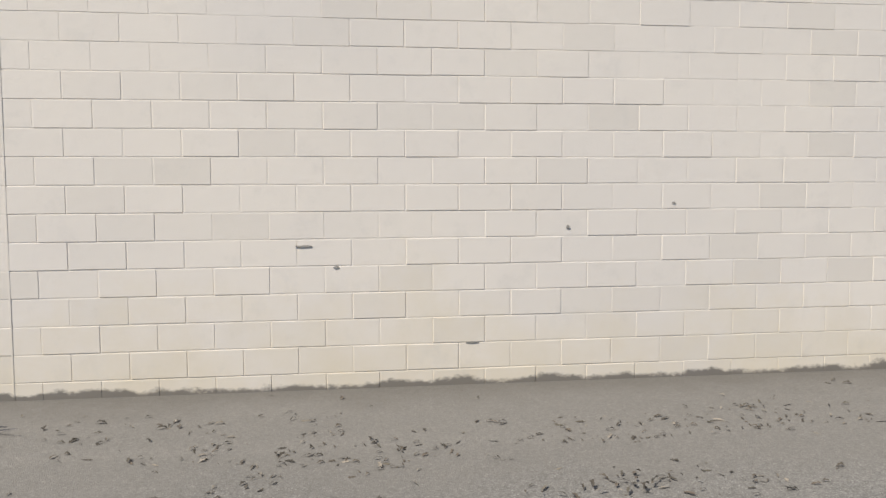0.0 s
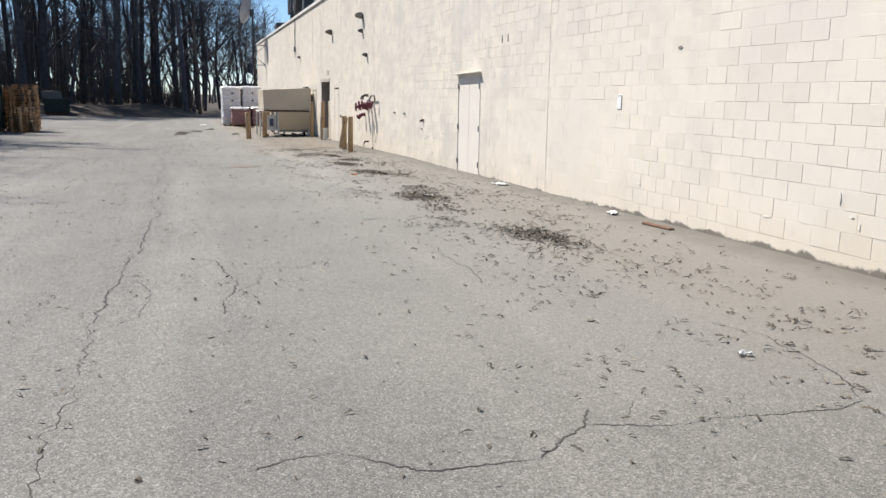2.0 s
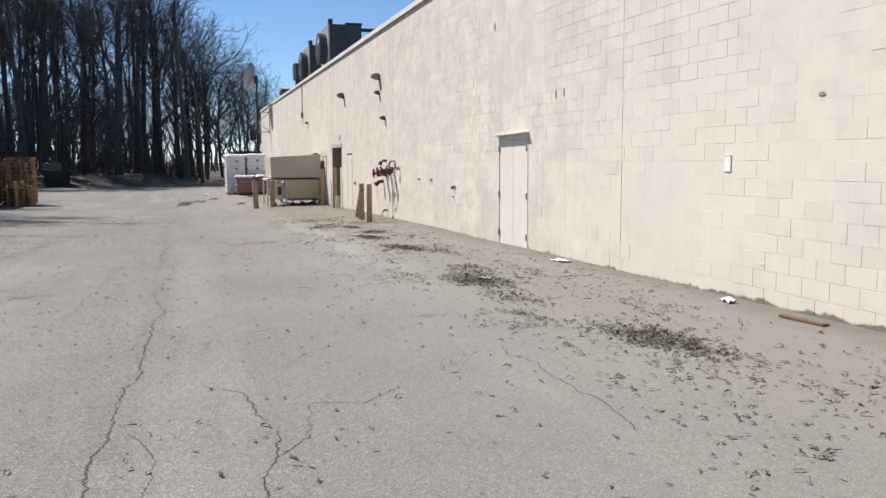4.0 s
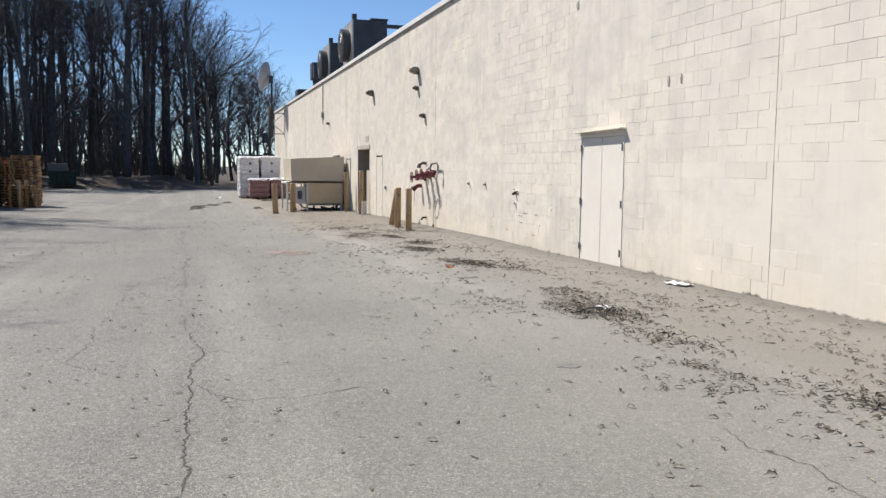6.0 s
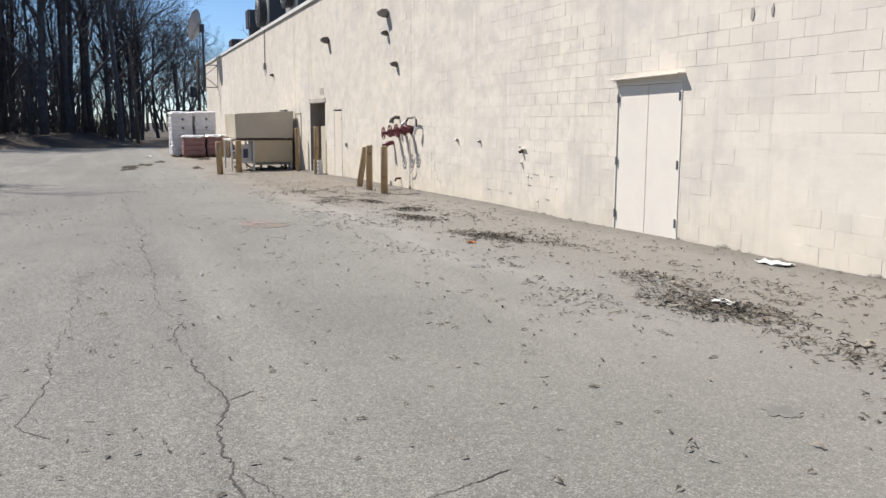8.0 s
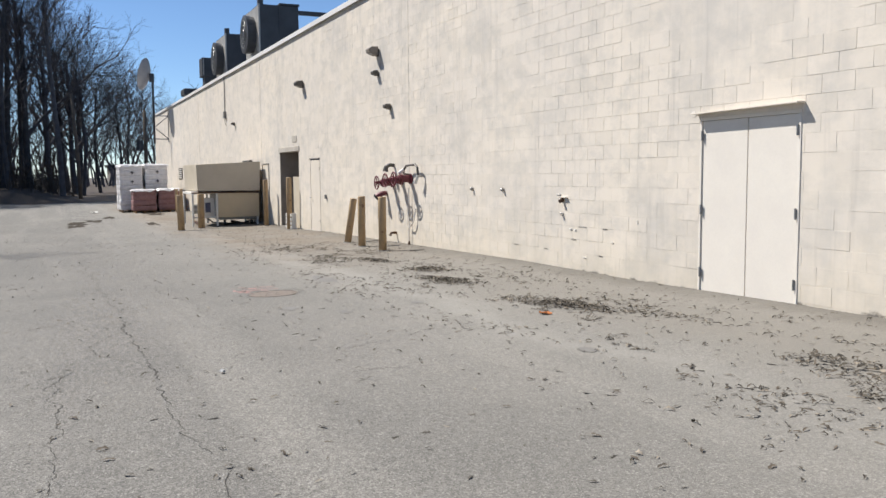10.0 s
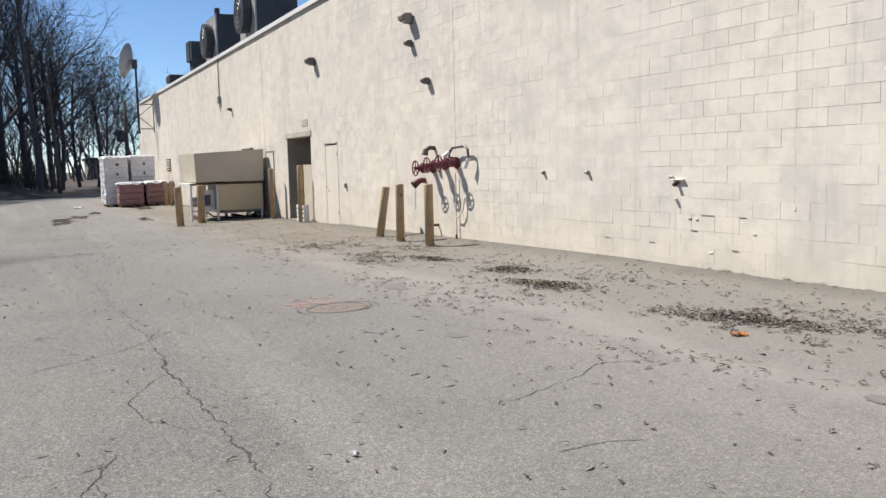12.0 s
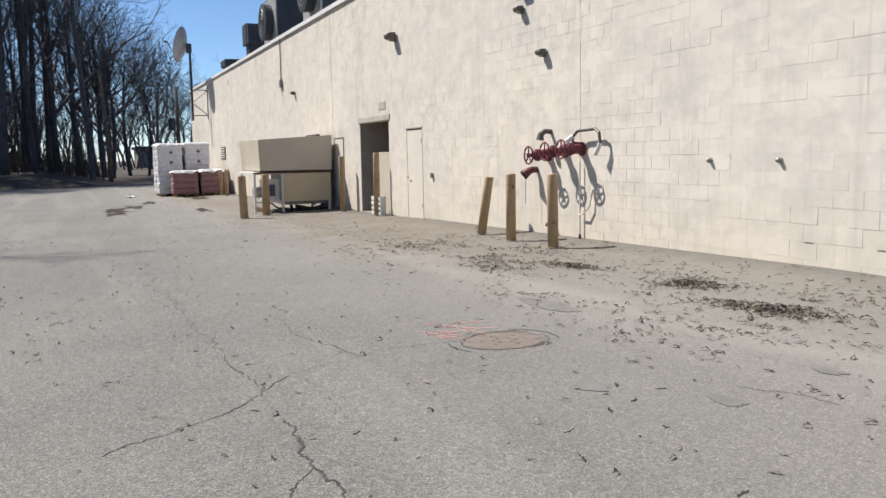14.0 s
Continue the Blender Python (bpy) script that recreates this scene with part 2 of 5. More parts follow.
    bump(nt, bs, hgt, 0.45, 0.006)
    return m


def islands(name, cols, rough=0.8):
    """Colours picked piece by piece, with a fine grain."""
    m, nt, bs = nodes_of(name)
    geo = nt.nodes.new("ShaderNodeNewGeometry")
    r = nt.nodes.new("ShaderNodeValToRGB")
    r.color_ramp.interpolation = "LINEAR"
    while len(r.color_ramp.elements) < len(cols):
        r.color_ramp.elements.new(0.5)
    for i, cc in enumerate(cols):
        r.color_ramp.elements[i].position = i / (len(cols) - 1)
        r.color_ramp.elements[i].color = (*cc, 1)
    nt.links.new(geo.outputs["Random Per Island"], r.inputs["Fac"])
    g = tex(nt, "noise", 70, geo.outputs["Position"], 4).outputs["Fac"]
    c = mix(nt, 0.4, r.outputs["Color"], ramp(nt, g, 0.3, 0.7, (0.45, 0.45, 0.45, 1), (1, 1, 1, 1)), "MULTIPLY")
    nt.links.new(c, bs.inputs["Base Color"])
    bs.inputs["Roughness"].default_value = rough
    bump(nt, bs, g, 0.3, 0.003)
    return m


M_BLOCK, M_BLOCKS = block_paint("cream_block_paint", False), block_paint("cream_masonry_paint", True)
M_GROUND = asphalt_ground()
M_CREAM = surface("cream_metal_paint", (0.74, 0.69, 0.615), (0.70, 0.65, 0.585), 0.5, 0, 2.0, 40, 0.12, 0.002, (0.42, 0.39, 0.34), 0.70, grain=0.07)
M_WHITE = surface("white_metal_paint", (0.72, 0.70, 0.66), (0.64, 0.62, 0.58), 0.5, 0, 2.5, 50, 0.12, 0.002, grain=0.07)
M_PLATE = surface("white_plate_enamel", (0.86, 0.85, 0.82), (0.80, 0.79, 0.76), 0.45, 0, 4, 12, 0.05, 0.001, grain=0.07)
M_COPING = surface("pale_sheet_metal", (0.82, 0.81, 0.79), (0.74, 0.73, 0.71), 0.5, 0.0, 0.6, 30, 0.1, 0.002)
M_DARK = surface("dark_gap", (0.03, 0.028, 0.026), (0.045, 0.042, 0.04), 0.9)
M_RUST = surface("rusty_steel", (0.16, 0.085, 0.05), (0.09, 0.055, 0.04), 0.8, 0.3, 8, 90, 0.5, 0.004)
M_YELLOW = surface("faded_yellow_bollard_paint", (0.46, 0.32, 0.175), (0.38, 0.265, 0.15), 0.65, 0, 4, 70, 0.3, 0.004, (0.20, 0.115, 0.065), 0.60)
M_BEIGE = surface("beige_machine_paint", (0.60, 0.53, 0.42), (0.54, 0.475, 0.375), 0.55, 0, 1.2, 45, 0.15, 0.003, (0.26, 0.19, 0.13), 0.70)
M_RED = surface("dull_red_pipe_paint", (0.155, 0.022, 0.034), (0.115, 0.02, 0.03), 0.5, 0, 6, 60, 0.25, 0.003, (0.10, 0.03, 0.03), 0.66)
M_GALV = surface("galvanised_steel", (0.34, 0.34, 0.335), (0.27, 0.265, 0.26), 0.5, 0.6, 5, 80, 0.2, 0.002)
M_FIXTURE = surface("bronze_lamp_housing", (0.14, 0.127, 0.112), (0.10, 0.09, 0.08), 0.5, 0.3, 6, 80, 0.15, 0.002)
M_GLASS = surface("milky_lamp_lens", (0.5, 0.5, 0.48), (0.42, 0.42, 0.4), 0.25, 0, 6, 60, 0.05, 0.001)
M_HVAC = surface("dark_grey_unit_steel", (0.075, 0.08, 0.088), (0.055, 0.058, 0.065), 0.55, 0.3, 1.5, 40, 0.15, 0.003)
# lighter copy of the unit steel, with sunlight put into its colour
M_HVACLIT = surface("sunlit_unit_steel", (0.48, 0.47, 0.44), (0.38, 0.37, 0.35), 0.5, 0.3, 2, 40, 0.1, 0.002)
M_CONC = surface("grey_concrete", (0.36, 0.335, 0.30), (0.29, 0.27, 0.245), 0.85, 0, 3, 80, 0.4, 0.004)
# brown that carries the shade inside the doorway recess
M_INNER = surface("recess_shade_brown", (0.36, 0.31, 0.265), (0.30, 0.26, 0.22), 0.85, 0, 2, 60, 0.3, 0.004)
# grey bark and twigs with the woods' blue haze mixed into their colour
M_BARK = surface("haze_tinted_grey_bark", (0.078, 0.079, 0.085), (0.052, 0.052, 0.056), 0.9, 0, 2, 24, 0.6, 0.02, random_gain=0.5)
M_TWIG = surface("haze_tinted_twig_bark", (0.098, 0.095, 0.103), (0.066, 0.063, 0.068), 0.9, 0, 2, 24, 0.3, 0.01, random_gain=0.5)
M_POLE = surface("weathered_pole_wood", (0.15, 0.115, 0.085), (0.10, 0.08, 0.062), 0.9, 0, 3, 40, 0.4, 0.006)
# bin green taken almost to black for the tree shade over it
M_GREEN = surface("shade_darkened_green_paint", (0.012, 0.029, 0.021), (0.009, 0.021, 0.016), 0.65, 0, 2, 50, 0.15, 0.003, (0.07, 0.05, 0.035), 0.70)
M_PALLET = surface("pallet_timber", (0.42, 0.245, 0.115), (0.30, 0.175, 0.085), 0.85, 0, 6, 60, 0.4, 0.004, random_gain=0.7)
M_WRAP = surface("white_stretch_wrap", (0.82, 0.80, 0.79), (0.70, 0.68, 0.68), 0.35, 0, 5, 30, 0.5, 0.012)
M_REDBAG = surface("dull_red_bag_film", (0.36, 0.19, 0.18), (0.28, 0.145, 0.14), 0.45, 0, 5, 30, 0.5, 0.012)
M_GREYPRINT = surface("dark_grey_print", (0.12, 0.11, 0.12), (0.10, 0.095, 0.10), 0.6)
M_DISH = surface("dish_grey_paint", (0.38, 0.38, 0.39), (0.31, 0.31, 0.32), 0.5, 0.1, 2, 40, 0.1, 0.002)
M_PAPER = surface("dirty_white_paper", (0.74, 0.73, 0.70), (0.60, 0.58, 0.55), 0.8, 0, 9, 80, 0.3, 0.002)
M_BOARD = surface("rotten_board", (0.20, 0.105, 0.06), (0.12, 0.07, 0.045), 0.9, 0, 9, 80, 0.4, 0.004)
M_CRACK = surface("open_crack_soil", (0.045, 0.041, 0.037), (0.08, 0.073, 0.064), 0.95, 0, 6, 60, 0.4, 0.004)
M_OIL = surface("oil_stain", (0.15, 0.143, 0.132), (0.195, 0.186, 0.171), 0.7, 0, 6, 60, 0.4, 0.004)
M_MUD = surface("damp_mud", (0.034, 0.028, 0.022), (0.075, 0.062, 0.048), 0.95, 0, 2, 40, 0.4, 0.004)
M_MUD.node_tree.nodes["Principled BSDF"].inputs["Specular IOR Level"].default_value = 0.1
M_PINK = surface("pink_marking_paint", (0.54, 0.27, 0.25), (0.40, 0.24, 0.22), 0.85, 0, 18, 90, 0.4, 0.003, (0.215, 0.2, 0.18), 0.58)
M_LID = surface("rusty_cast_iron", (0.245, 0.20, 0.165), (0.18, 0.155, 0.135), 0.85, 0.3, 9, 90, 0.5, 0.004)
M_ORANGE = surface("orange_leaf", (0.62, 0.20, 0.05), (0.5, 0.17, 0.05), 0.8)
# the last, pale tone paints sunlit highlights onto some of the leaves
M_LEAF = islands("dead_leaves", [(0.045, 0.038, 0.028), (0.08, 0.065, 0.046), (0.125, 0.098, 0.07), (0.055, 0.046, 0.035), (0.10, 0.085, 0.06), (0.34, 0.29, 0.225)])
# brush browns are kept dark to hold the shade under the trees
M_BRUSH = islands("dead_brush", [(0.05, 0.042, 0.034), (0.09, 0.07, 0.054), (0.065, 0.054, 0.044)])
M_ROOF = surface("grey_roof_felt", (0.22, 0.22, 0.22), (0.17, 0.17, 0.17), 0.9)
M_SCAR = surface("broken_block", (0.27, 0.25, 0.215), (0.34, 0.31, 0.27), 0.95, 0, 20, 120, 0.6, 0.004)
M_PANEL = surface("yellow_cream_panel_paint", (0.66, 0.53, 0.34), (0.60, 0.49, 0.33), 0.55, 0, 1.5, 45, 0.15, 0.003, (0.40, 0.30, 0.20), 0.68)
M_LINTEL = surface("stained_lintel_concrete", (0.50, 0.46, 0.40), (0.40, 0.36, 0.31), 0.85, 0, 3, 60, 0.3, 0.004, (0.27, 0.20, 0.15), 0.66)
M_LAMP = surface("weathered_tan_lamp_housing", (0.27, 0.235, 0.20), (0.20, 0.175, 0.15), 0.6, 0.1, 6, 80, 0.15, 0.002)
M_DOOR = surface("cream_door_paint", (0.71, 0.645, 0.55), (0.66, 0.60, 0.52), 0.55, 0, 2.0, 40, 0.12, 0.002, (0.42, 0.39, 0.34), 0.68, grain=0.07)
M_BLUE = surface("faded_blue_wrapper", (0.05, 0.06, 0.12), (0.10, 0.10, 0.14), 0.5)


# ---- mesh helpers ----
def part(name, bm, material, parent=None, label=""):
    me = bpy.data.meshes.new(name)
    if isinstance(bm, bmesh.types.BMesh):
        bmesh.ops.recalc_face_normals(bm, faces=bm.faces)
        bm.to_mesh(me)
        bm.free()
    else:
        me.from_pydata(bm[0], [], bm[1])
    me.materials.append(material)
    ob = new(name, me)
    if parent is not None:
        ob.parent = parent
    if label:
        ob["label"] = label
    return ob


def thing(name, x, y, z, label, category, group="", kind="", rz=0.0):
    e = new(name)
    e.empty_display_size = 0.1
    e.matrix_world = pose(x, y, z, 0, 0, rz)
    return tagged(e, label, category, group, kind)


def smooth(ob):
    for p in ob.data.polygons:
        p.use_smooth = True
    return ob


def box(x0, y0, z0, x1, y1, z1, bevel=0.0, bm=None):
    b = bmesh.new()
    r = bmesh.ops.create_cube(b, size=1)
    bmesh.ops.scale(b, vec=(abs(x1 - x0), abs(y1 - y0), abs(z1 - z0)), verts=r["verts"])
    bmesh.ops.translate(b, vec=((x0 + x1) / 2, (y0 + y1) / 2, (z0 + z1) / 2), verts=r["verts"])
    if bevel:
        bmesh.ops.bevel(b, geom=list(b.edges), offset=bevel, segments=2, affect="EDGES", profile=0.5)
    return join(bm, b)


def join(bm, b):
    if bm is None:
        return b
    me = bpy.data.meshes.new("tmp")
    b.to_mesh(me)
    b.free()
    bm.from_mesh(me)
    bpy.data.meshes.remove(me)
    return bm


def tube(points, radii, n=8, bm=None, cap=True):
    """A round tube through the points, with a radius at each."""
    bm = bm or bmesh.new()
    pts = [Vector(p) for p in points]
    if isinstance(radii, (int, float)):
        radii = [radii] * len(pts)
    rings = []
    for i, p in enumerate(pts):
        d = (pts[min(i + 1, len(pts) - 1)] - pts[max(i - 1, 0)]).normalized()
        u = d.orthogonal().normalized() if i == 0 else (u - d * u.dot(d)).normalized()
        v = d.cross(u)
        rings.append([bm.verts.new(p + (u * math.cos(a) + v * math.sin(a)) * radii[i]) for a in [2 * math.pi * k / n for k in range(n)]])
    for a, b in zip(rings, rings[1:]):
        for k in range(n):
            bm.faces.new((a[k], a[(k + 1) % n], b[(k + 1) % n], b[k]))
    if cap:
        bm.faces.new(rings[0][::-1])
        bm.faces.new(rings[-1])
    return bm


def arc(c, u, v, r, a0, a1, n):
    c, u, v = Vector(c), Vector(u), Vector(v)
    return [c + (u * math.cos(radians(a0 + (a1 - a0) * k / n)) + v * math.sin(radians(a0 + (a1 - a0) * k / n))) * r for k in range(n + 1)]


def ring(c, u, v, r, t, n=20, m=6, bm=None):
    """A closed round ring (hoop) in the plane of u and v."""
    bm = bm or bmesh.new()
    c, u, v = Vector(c), Vector(u), Vector(v)
    w = u.cross(v)
    rows = []
    for k in range(n):
        a = 2 * math.pi * k / n
        d = u * math.cos(a) + v * math.sin(a)
        rows.append([bm.verts.new(c + d * (r + t * math.cos(b)) + w * t * math.sin(b)) for b in [2 * math.pi * j / m for j in range(m)]])
    for k in range(n):
        for j in range(m):
            bm.faces.new((rows[k][j], rows[(k + 1) % n][j], rows[(k + 1) % n][(j + 1) % m], rows[k][(j + 1) % m]))
    return bm


# ---- ground: one sheet to the horizon ----
def make_ground():
    xs = [400, 200, 100, 60, 40, 30] + [25 - i for i in range(0, 62)] + [-38 - 2 * i for i in range(0, 34)] + [-106 - 4 * i for i in range(1, 15)] + [-180, -220, -280, -400, -700, -1500]
    ys = [600, 200, 100, 60, 40, 20, 12, 8] + [7 - 0.5 * i for i in range(0, 24)] + [-5 - i for i in range(0, 12)] + [-17 - 3 * i for i in range(0, 12)] + [-60, -80, -120, -200, -400, -1000]
    vs = [(x, y, ground_z(x, y)) for x in xs for y in ys]
    n = len(ys)
    fs = [(i * n + j, i * n + j + 1, (i + 1) * n + j + 1, (i + 1) * n + j) for i in range(len(xs) - 1) for j in range(n - 1)]
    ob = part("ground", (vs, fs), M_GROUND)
    smooth(ob)
    return tagged(ob, "bleached grey asphalt lot with cracks and soil along the wall", "ground", kind="structure")


ground = make_ground()


def rest(x, y):
    return ground_z(x, y)


# ---- the long block wall ----
WY, ROOF = 6.5, 5.70
OPENINGS = [(-21.67, -20.10, 1.95), (-42.83, -40.38, 2.09), (-39.10, -38.04, 1.83), (-48.48, -47.38, 1.86)]
JOINTS = [12.66, -1.97, -16.48, -31.1, -45.6, -60.0, -74.5]


def make_wall():
    edges = sorted({25.0, -80.0, *[v for o in OPENINGS for v in o[:2]]})
    bm = bmesh.new()
    for a, b in zip(edges, edges[1:]):
        low = next((o[2] for o in OPENINGS if abs(o[0] - a) < 1e-6), -2.0)
        box(a, WY + 0.0062, low, b, WY + 0.30, ROOF, 0, bm)
    ob = part("wall_south", bm, M_BLOCKS)
    return tagged(ob, "long cream-painted concrete block wall with stained faint joints", "wall", kind="structure")


wall = make_wall()


def wall_pieces():
    """Courses of 406 x 203 mm blocks in running bond, cut at movement joints and openings."""
    out = []
    cuts = sorted(JOINTS + [-80.0, 25.0])
    for k in range(-6, 28):
        z0, z1 = 0.08 + 0.2032 * k, 0.08 + 0.2032 * (k + 1)
        if z0 > ROOF - 0.05:
            break
        z1 = min(z1, ROOF)
        shift = 0.2032 if k % 2 else 0.0
        for a, b in zip(cuts, cuts[1:]):
            n0, n1 = math.ceil((a + 1.97 - shift) / 0.4064), math.floor((b + 1.97 - shift) / 0.4064)
            pts = [a] + [-1.97 + shift + n * 0.4064 for n in range(n0, n1 + 1)] + [b]
            for p, q in zip(pts, pts[1:]):
                if q - p < 0.06 or z1 < flat((p + q) / 2, WY) - 0.02:
                    continue
                piece = [(p, q, z0, z1)]
                for oa, ob_, top in OPENINGS:
                    if q > oa and p < ob_ and z0 < top - 0.02:
                        piece = [(s, e, z0, z1) for s, e in ((p, min(q, oa)), (max(p, ob_), q)) if e - s > 0.03]
                        if z1 - top > 0.03:
                            piece.append((max(p, oa), min(q, ob_), top, z1))
                out += piece
    return out


def block_geometry(p, q, z0, z1, y, j=0.0018, c=0.0045, d=0.009):
    """One block's face with chamfered arrises, proud of the joint; 9 quads."""
    o = [(p + j, y + d, z0 + j), (q - j, y + d, z0 + j), (q - j, y + d, z1 - j), (p + j, y + d, z1 - j)]
    f = [(p + j + c, y, z0 + j + c), (q - j - c, y, z0 + j + c), (q - j - c, y, z1 - j - c), (p + j + c, y, z1 - j - c)]
    return o + f, [(4, 5, 6, 7), (0, 1, 5, 4), (1, 2, 6, 5), (2, 3, 7, 6), (3, 0, 4, 7)]


PIECES = wall_pieces()
NEAR = [b for b in PIECES if b[0] > -6.9 and b[1] < 3.4 and b[3] < 2.35 and b[1] - b[0] > 0.15][:300]
near_set = set(NEAR)
vs, fs = [], []
rng = random.Random(4)
for b in PIECES:
    if b in near_set:
        continue
    soft = min(1.0, max(0.0, (-6.0 - b[0]) / 12))
    filled = min(1.0, max(0.0, 0.45 + 0.2 * min(1.0, max(0.0, (-31.0 - b[0]) / 6)) + 1.4 * noise.noise((b[0] * 0.35, b[2] * 0.7, 8.0)) + rng.uniform(-0.6, 0.6)))
    v, f = block_geometry(*b, WY + 0.0021 + rng.uniform(-0.0005, 0.0005) + 0.0013 * soft + 0.0031 * filled, (0.0004 + 0.0042 * rng.random() ** 3) * (1 - 0.3 * soft), 0.0032 - 0.0008 * soft, 0.009)
    k = len(vs)
    vs += v
    fs += [tuple(i + k for i in q) for q in f]
rest_blocks = part("block_courses", (vs, fs), M_BLOCKS, wall)
rest_blocks["kind"] = "stuff"

# coping, its drip gap and movement joints
bm = box(-80.06, WY - 0.05, ROOF + 0.02, 25.0, WY + 0.45, ROOF + 0.14, 0.01)
box(-80.06, WY - 0.065, ROOF - 0.0, 25.0, WY - 0.045, ROOF + 0.135, 0.004, bm)
tagged(part("coping", bm, M_COPING), "pale sheet-metal coping along the flat roof edge", "roof edge", kind="structure")
for x in JOINTS:
    if -80 < x < 12:
        bm = box(x - 0.005, WY + 0.0004, flat(x, WY) - 0.1, x + 0.007, WY + 0.012, ROOF - 0.002)
        tagged(part("movement_joint", bm, M_BLOCKS), "painted-over sealed vertical joint in the block wall", "wall joint", "wall joints", "structure")

# roof and the walls that close the building
tagged(part("roof", box(-79.7, WY + 0.31, 5.25, 24.7, 40, 5.45), M_ROOF), "flat grey felt roof behind a low parapet", "roof", kind="structure")
tagged(part("wall_west", box(-80.0, WY + 0.31, -2, -79.7, 40.3, ROOF), M_BLOCKS), "plain cream block end wall", "wall", kind="structure")
tagged(part("wall_east", box(24.7, WY + 0.31, -2, 25.0, 40.3, ROOF), M_BLOCKS), "plain cream block end wall", "wall", kind="structure")
tagged(part("wall_north", box(-79.69, 40, -2, 24.69, 40.3, ROOF), M_BLOCKS), "plain cream block rear wall", "wall", kind="structure")


# ---- doors and openings ----
def hinge(parent, x, z):
    bm = box(x - 0.018, WY - 0.014, z - 0.055, x + 0.018, WY + 0.0, z + 0.055, 0.005)
    tube([(x, WY - 0.016, z - 0.06), (x, WY - 0.016, z + 0.06)], 0.011, 8, bm)
    part("hinge", bm, M_GALV, parent, "grey steel hinge")


def double_door():
    x0, x1, top = -21.67, -20.10, 1.95
    foot = flat((x0 + x1) / 2, WY)
    d = thing("double_door", (x0 + x1) / 2, WY, foot, "closed cream steel double door flush in block wall", "door")
    d.matrix_world = Matrix()
    mid = (x0 + x1) / 2
    for a, b in ((x0 + 0.035, mid - 0.007), (mid + 0.007, x1 - 0.035)):
        part("door_leaf", box(a, WY + 0.012, foot - 0.03, b, WY + 0.06, top - 0.024, 0.004), M_CREAM, d)
    part("gap_backing", box(x0 + 0.05, WY + 0.064, foot - 0.05, x1 - 0.05, WY + 0.08, top - 0.024), M_DARK, d)
    fr = box(x0, WY - 0.006, foot - 0.05, x0 + 0.032, WY + 0.1, top - 0.022, 0.004)
    box(x1 - 0.032, WY - 0.006, foot - 0.05, x1, WY + 0.1, top - 0.022, 0.004, fr)
    part("door_frame", fr, M_CREAM, d)
    head = box(x0 - 0.06, WY - 0.118, top + 0.07, x1 + 0.04, WY + 0.0, top + 0.09, 0.004)
    for v in head.verts:
        v.co.z += 0.012 * ((v.co.x - mid) / 0.9)
    part("drip_hood", head, M_DOOR, d, "thin cream metal hood over the door")
    lin = box(x0, WY - 0.004, top - 0.02, x1, WY + 0.1, top + 0.02, 0.003)
    part("lintel", lin, M_CREAM, d)
    for x in (x0 + 0.042, x1 - 0.042):
        for z in (foot + 0.22, foot + 1.0, top - 0.2):
            hinge(d, x, z)


def recess_door():
    x0, x1, top = -42.83, -40.38, 2.09
    foot = flat((x0 + x1) / 2, WY) - 0.02
    d = thing("doorway", 0, 0, 0, "deep open service doorway with concrete lintel in the block wall", "doorway")
    part("reveal", box(x0 - 0.2, WY + 0.301, foot - 0.3, x0 - 0.01, WY + 1.1, top + 0.1), M_INNER, d, "shaded plaster side of the recess")
    part("reveal", box(x1 + 0.01, WY + 0.301, foot - 0.3, x1 + 0.2, WY + 1.1, top + 0.1), M_INNER, d)
    # thin brown lining added over the cream reveal to paint its shade
    part("shade_lining", box(x0 + 0.002, WY + 0.008, foot - 0.3, x0 + 0.02, WY + 0.30, top - 0.002, 0.002), M_INNER, d, "added brown lining that darkens the shaded reveal")
    part("soffit", box(x0 - 0.2, WY + 0.301, top + 0.11, x1 + 0.2, WY + 1.1, top + 0.25), M_INNER, d)
    part("back_panel", box(x0 - 0.2, WY + 1.11, foot - 0.3, x1 + 0.2, WY + 1.2, top + 0.25), M_INNER, d, "metal door deep in the recess, browned for the shade there")
    part("sill", box(x0 - 0.005, WY + 0.012, foot - 0.3, x1 + 0.005, WY + 1.1, foot + 0.03, 0.006), M_CONC, d, "worn concrete sill")
    part("lintel", box(x0 - 0.10, WY - 0.02, top + 0.0, x1 + 0.10, WY + 0.006, top + 0.16, 0.01), M_LINTEL, d, "stained concrete lintel")
    s = thing("patch_block", 0, 0, 0, "bare grey patch block set above the doorway lintel", "block")
    part("face", box(x1 - 0.75, WY - 0.008, top + 0.3, x1 - 0.2, WY + 0.006, top + 0.5, 0.006), M_LINTEL, s)
    # a separate beige panel stands for the sunlit lower part of the recess back
    p = thing("door_panel", 0, 0, 0, "beige panel added for the sunlit lower part of the recessed door", "door leaf")
    part("leaf", box(x1 - 1.25, WY + 0.14, foot + 0.035, x1 - 0.004, WY + 0.19, foot + 1.72, 0.006), M_BEIGE, p)
    b = thing("slatted_crate", x1 - 0.45, WY - 0.14, rest(x1 - 0.45, WY - 0.14), "low white slatted plastic crate beside the doorway", "crate")
    for i in range(4):
        part("slat", box(-0.36, -0.12, 0.02 + 0.13 * i, 0.36, -0.10, 0.11 + 0.13 * i, 0.004), M_WHITE, b)
    for x in (-0.36, 0.32):
        part("post", box(x, -0.098, 0.0, x + 0.04, 0.05, 0.52, 0.004), M_WHITE, b)


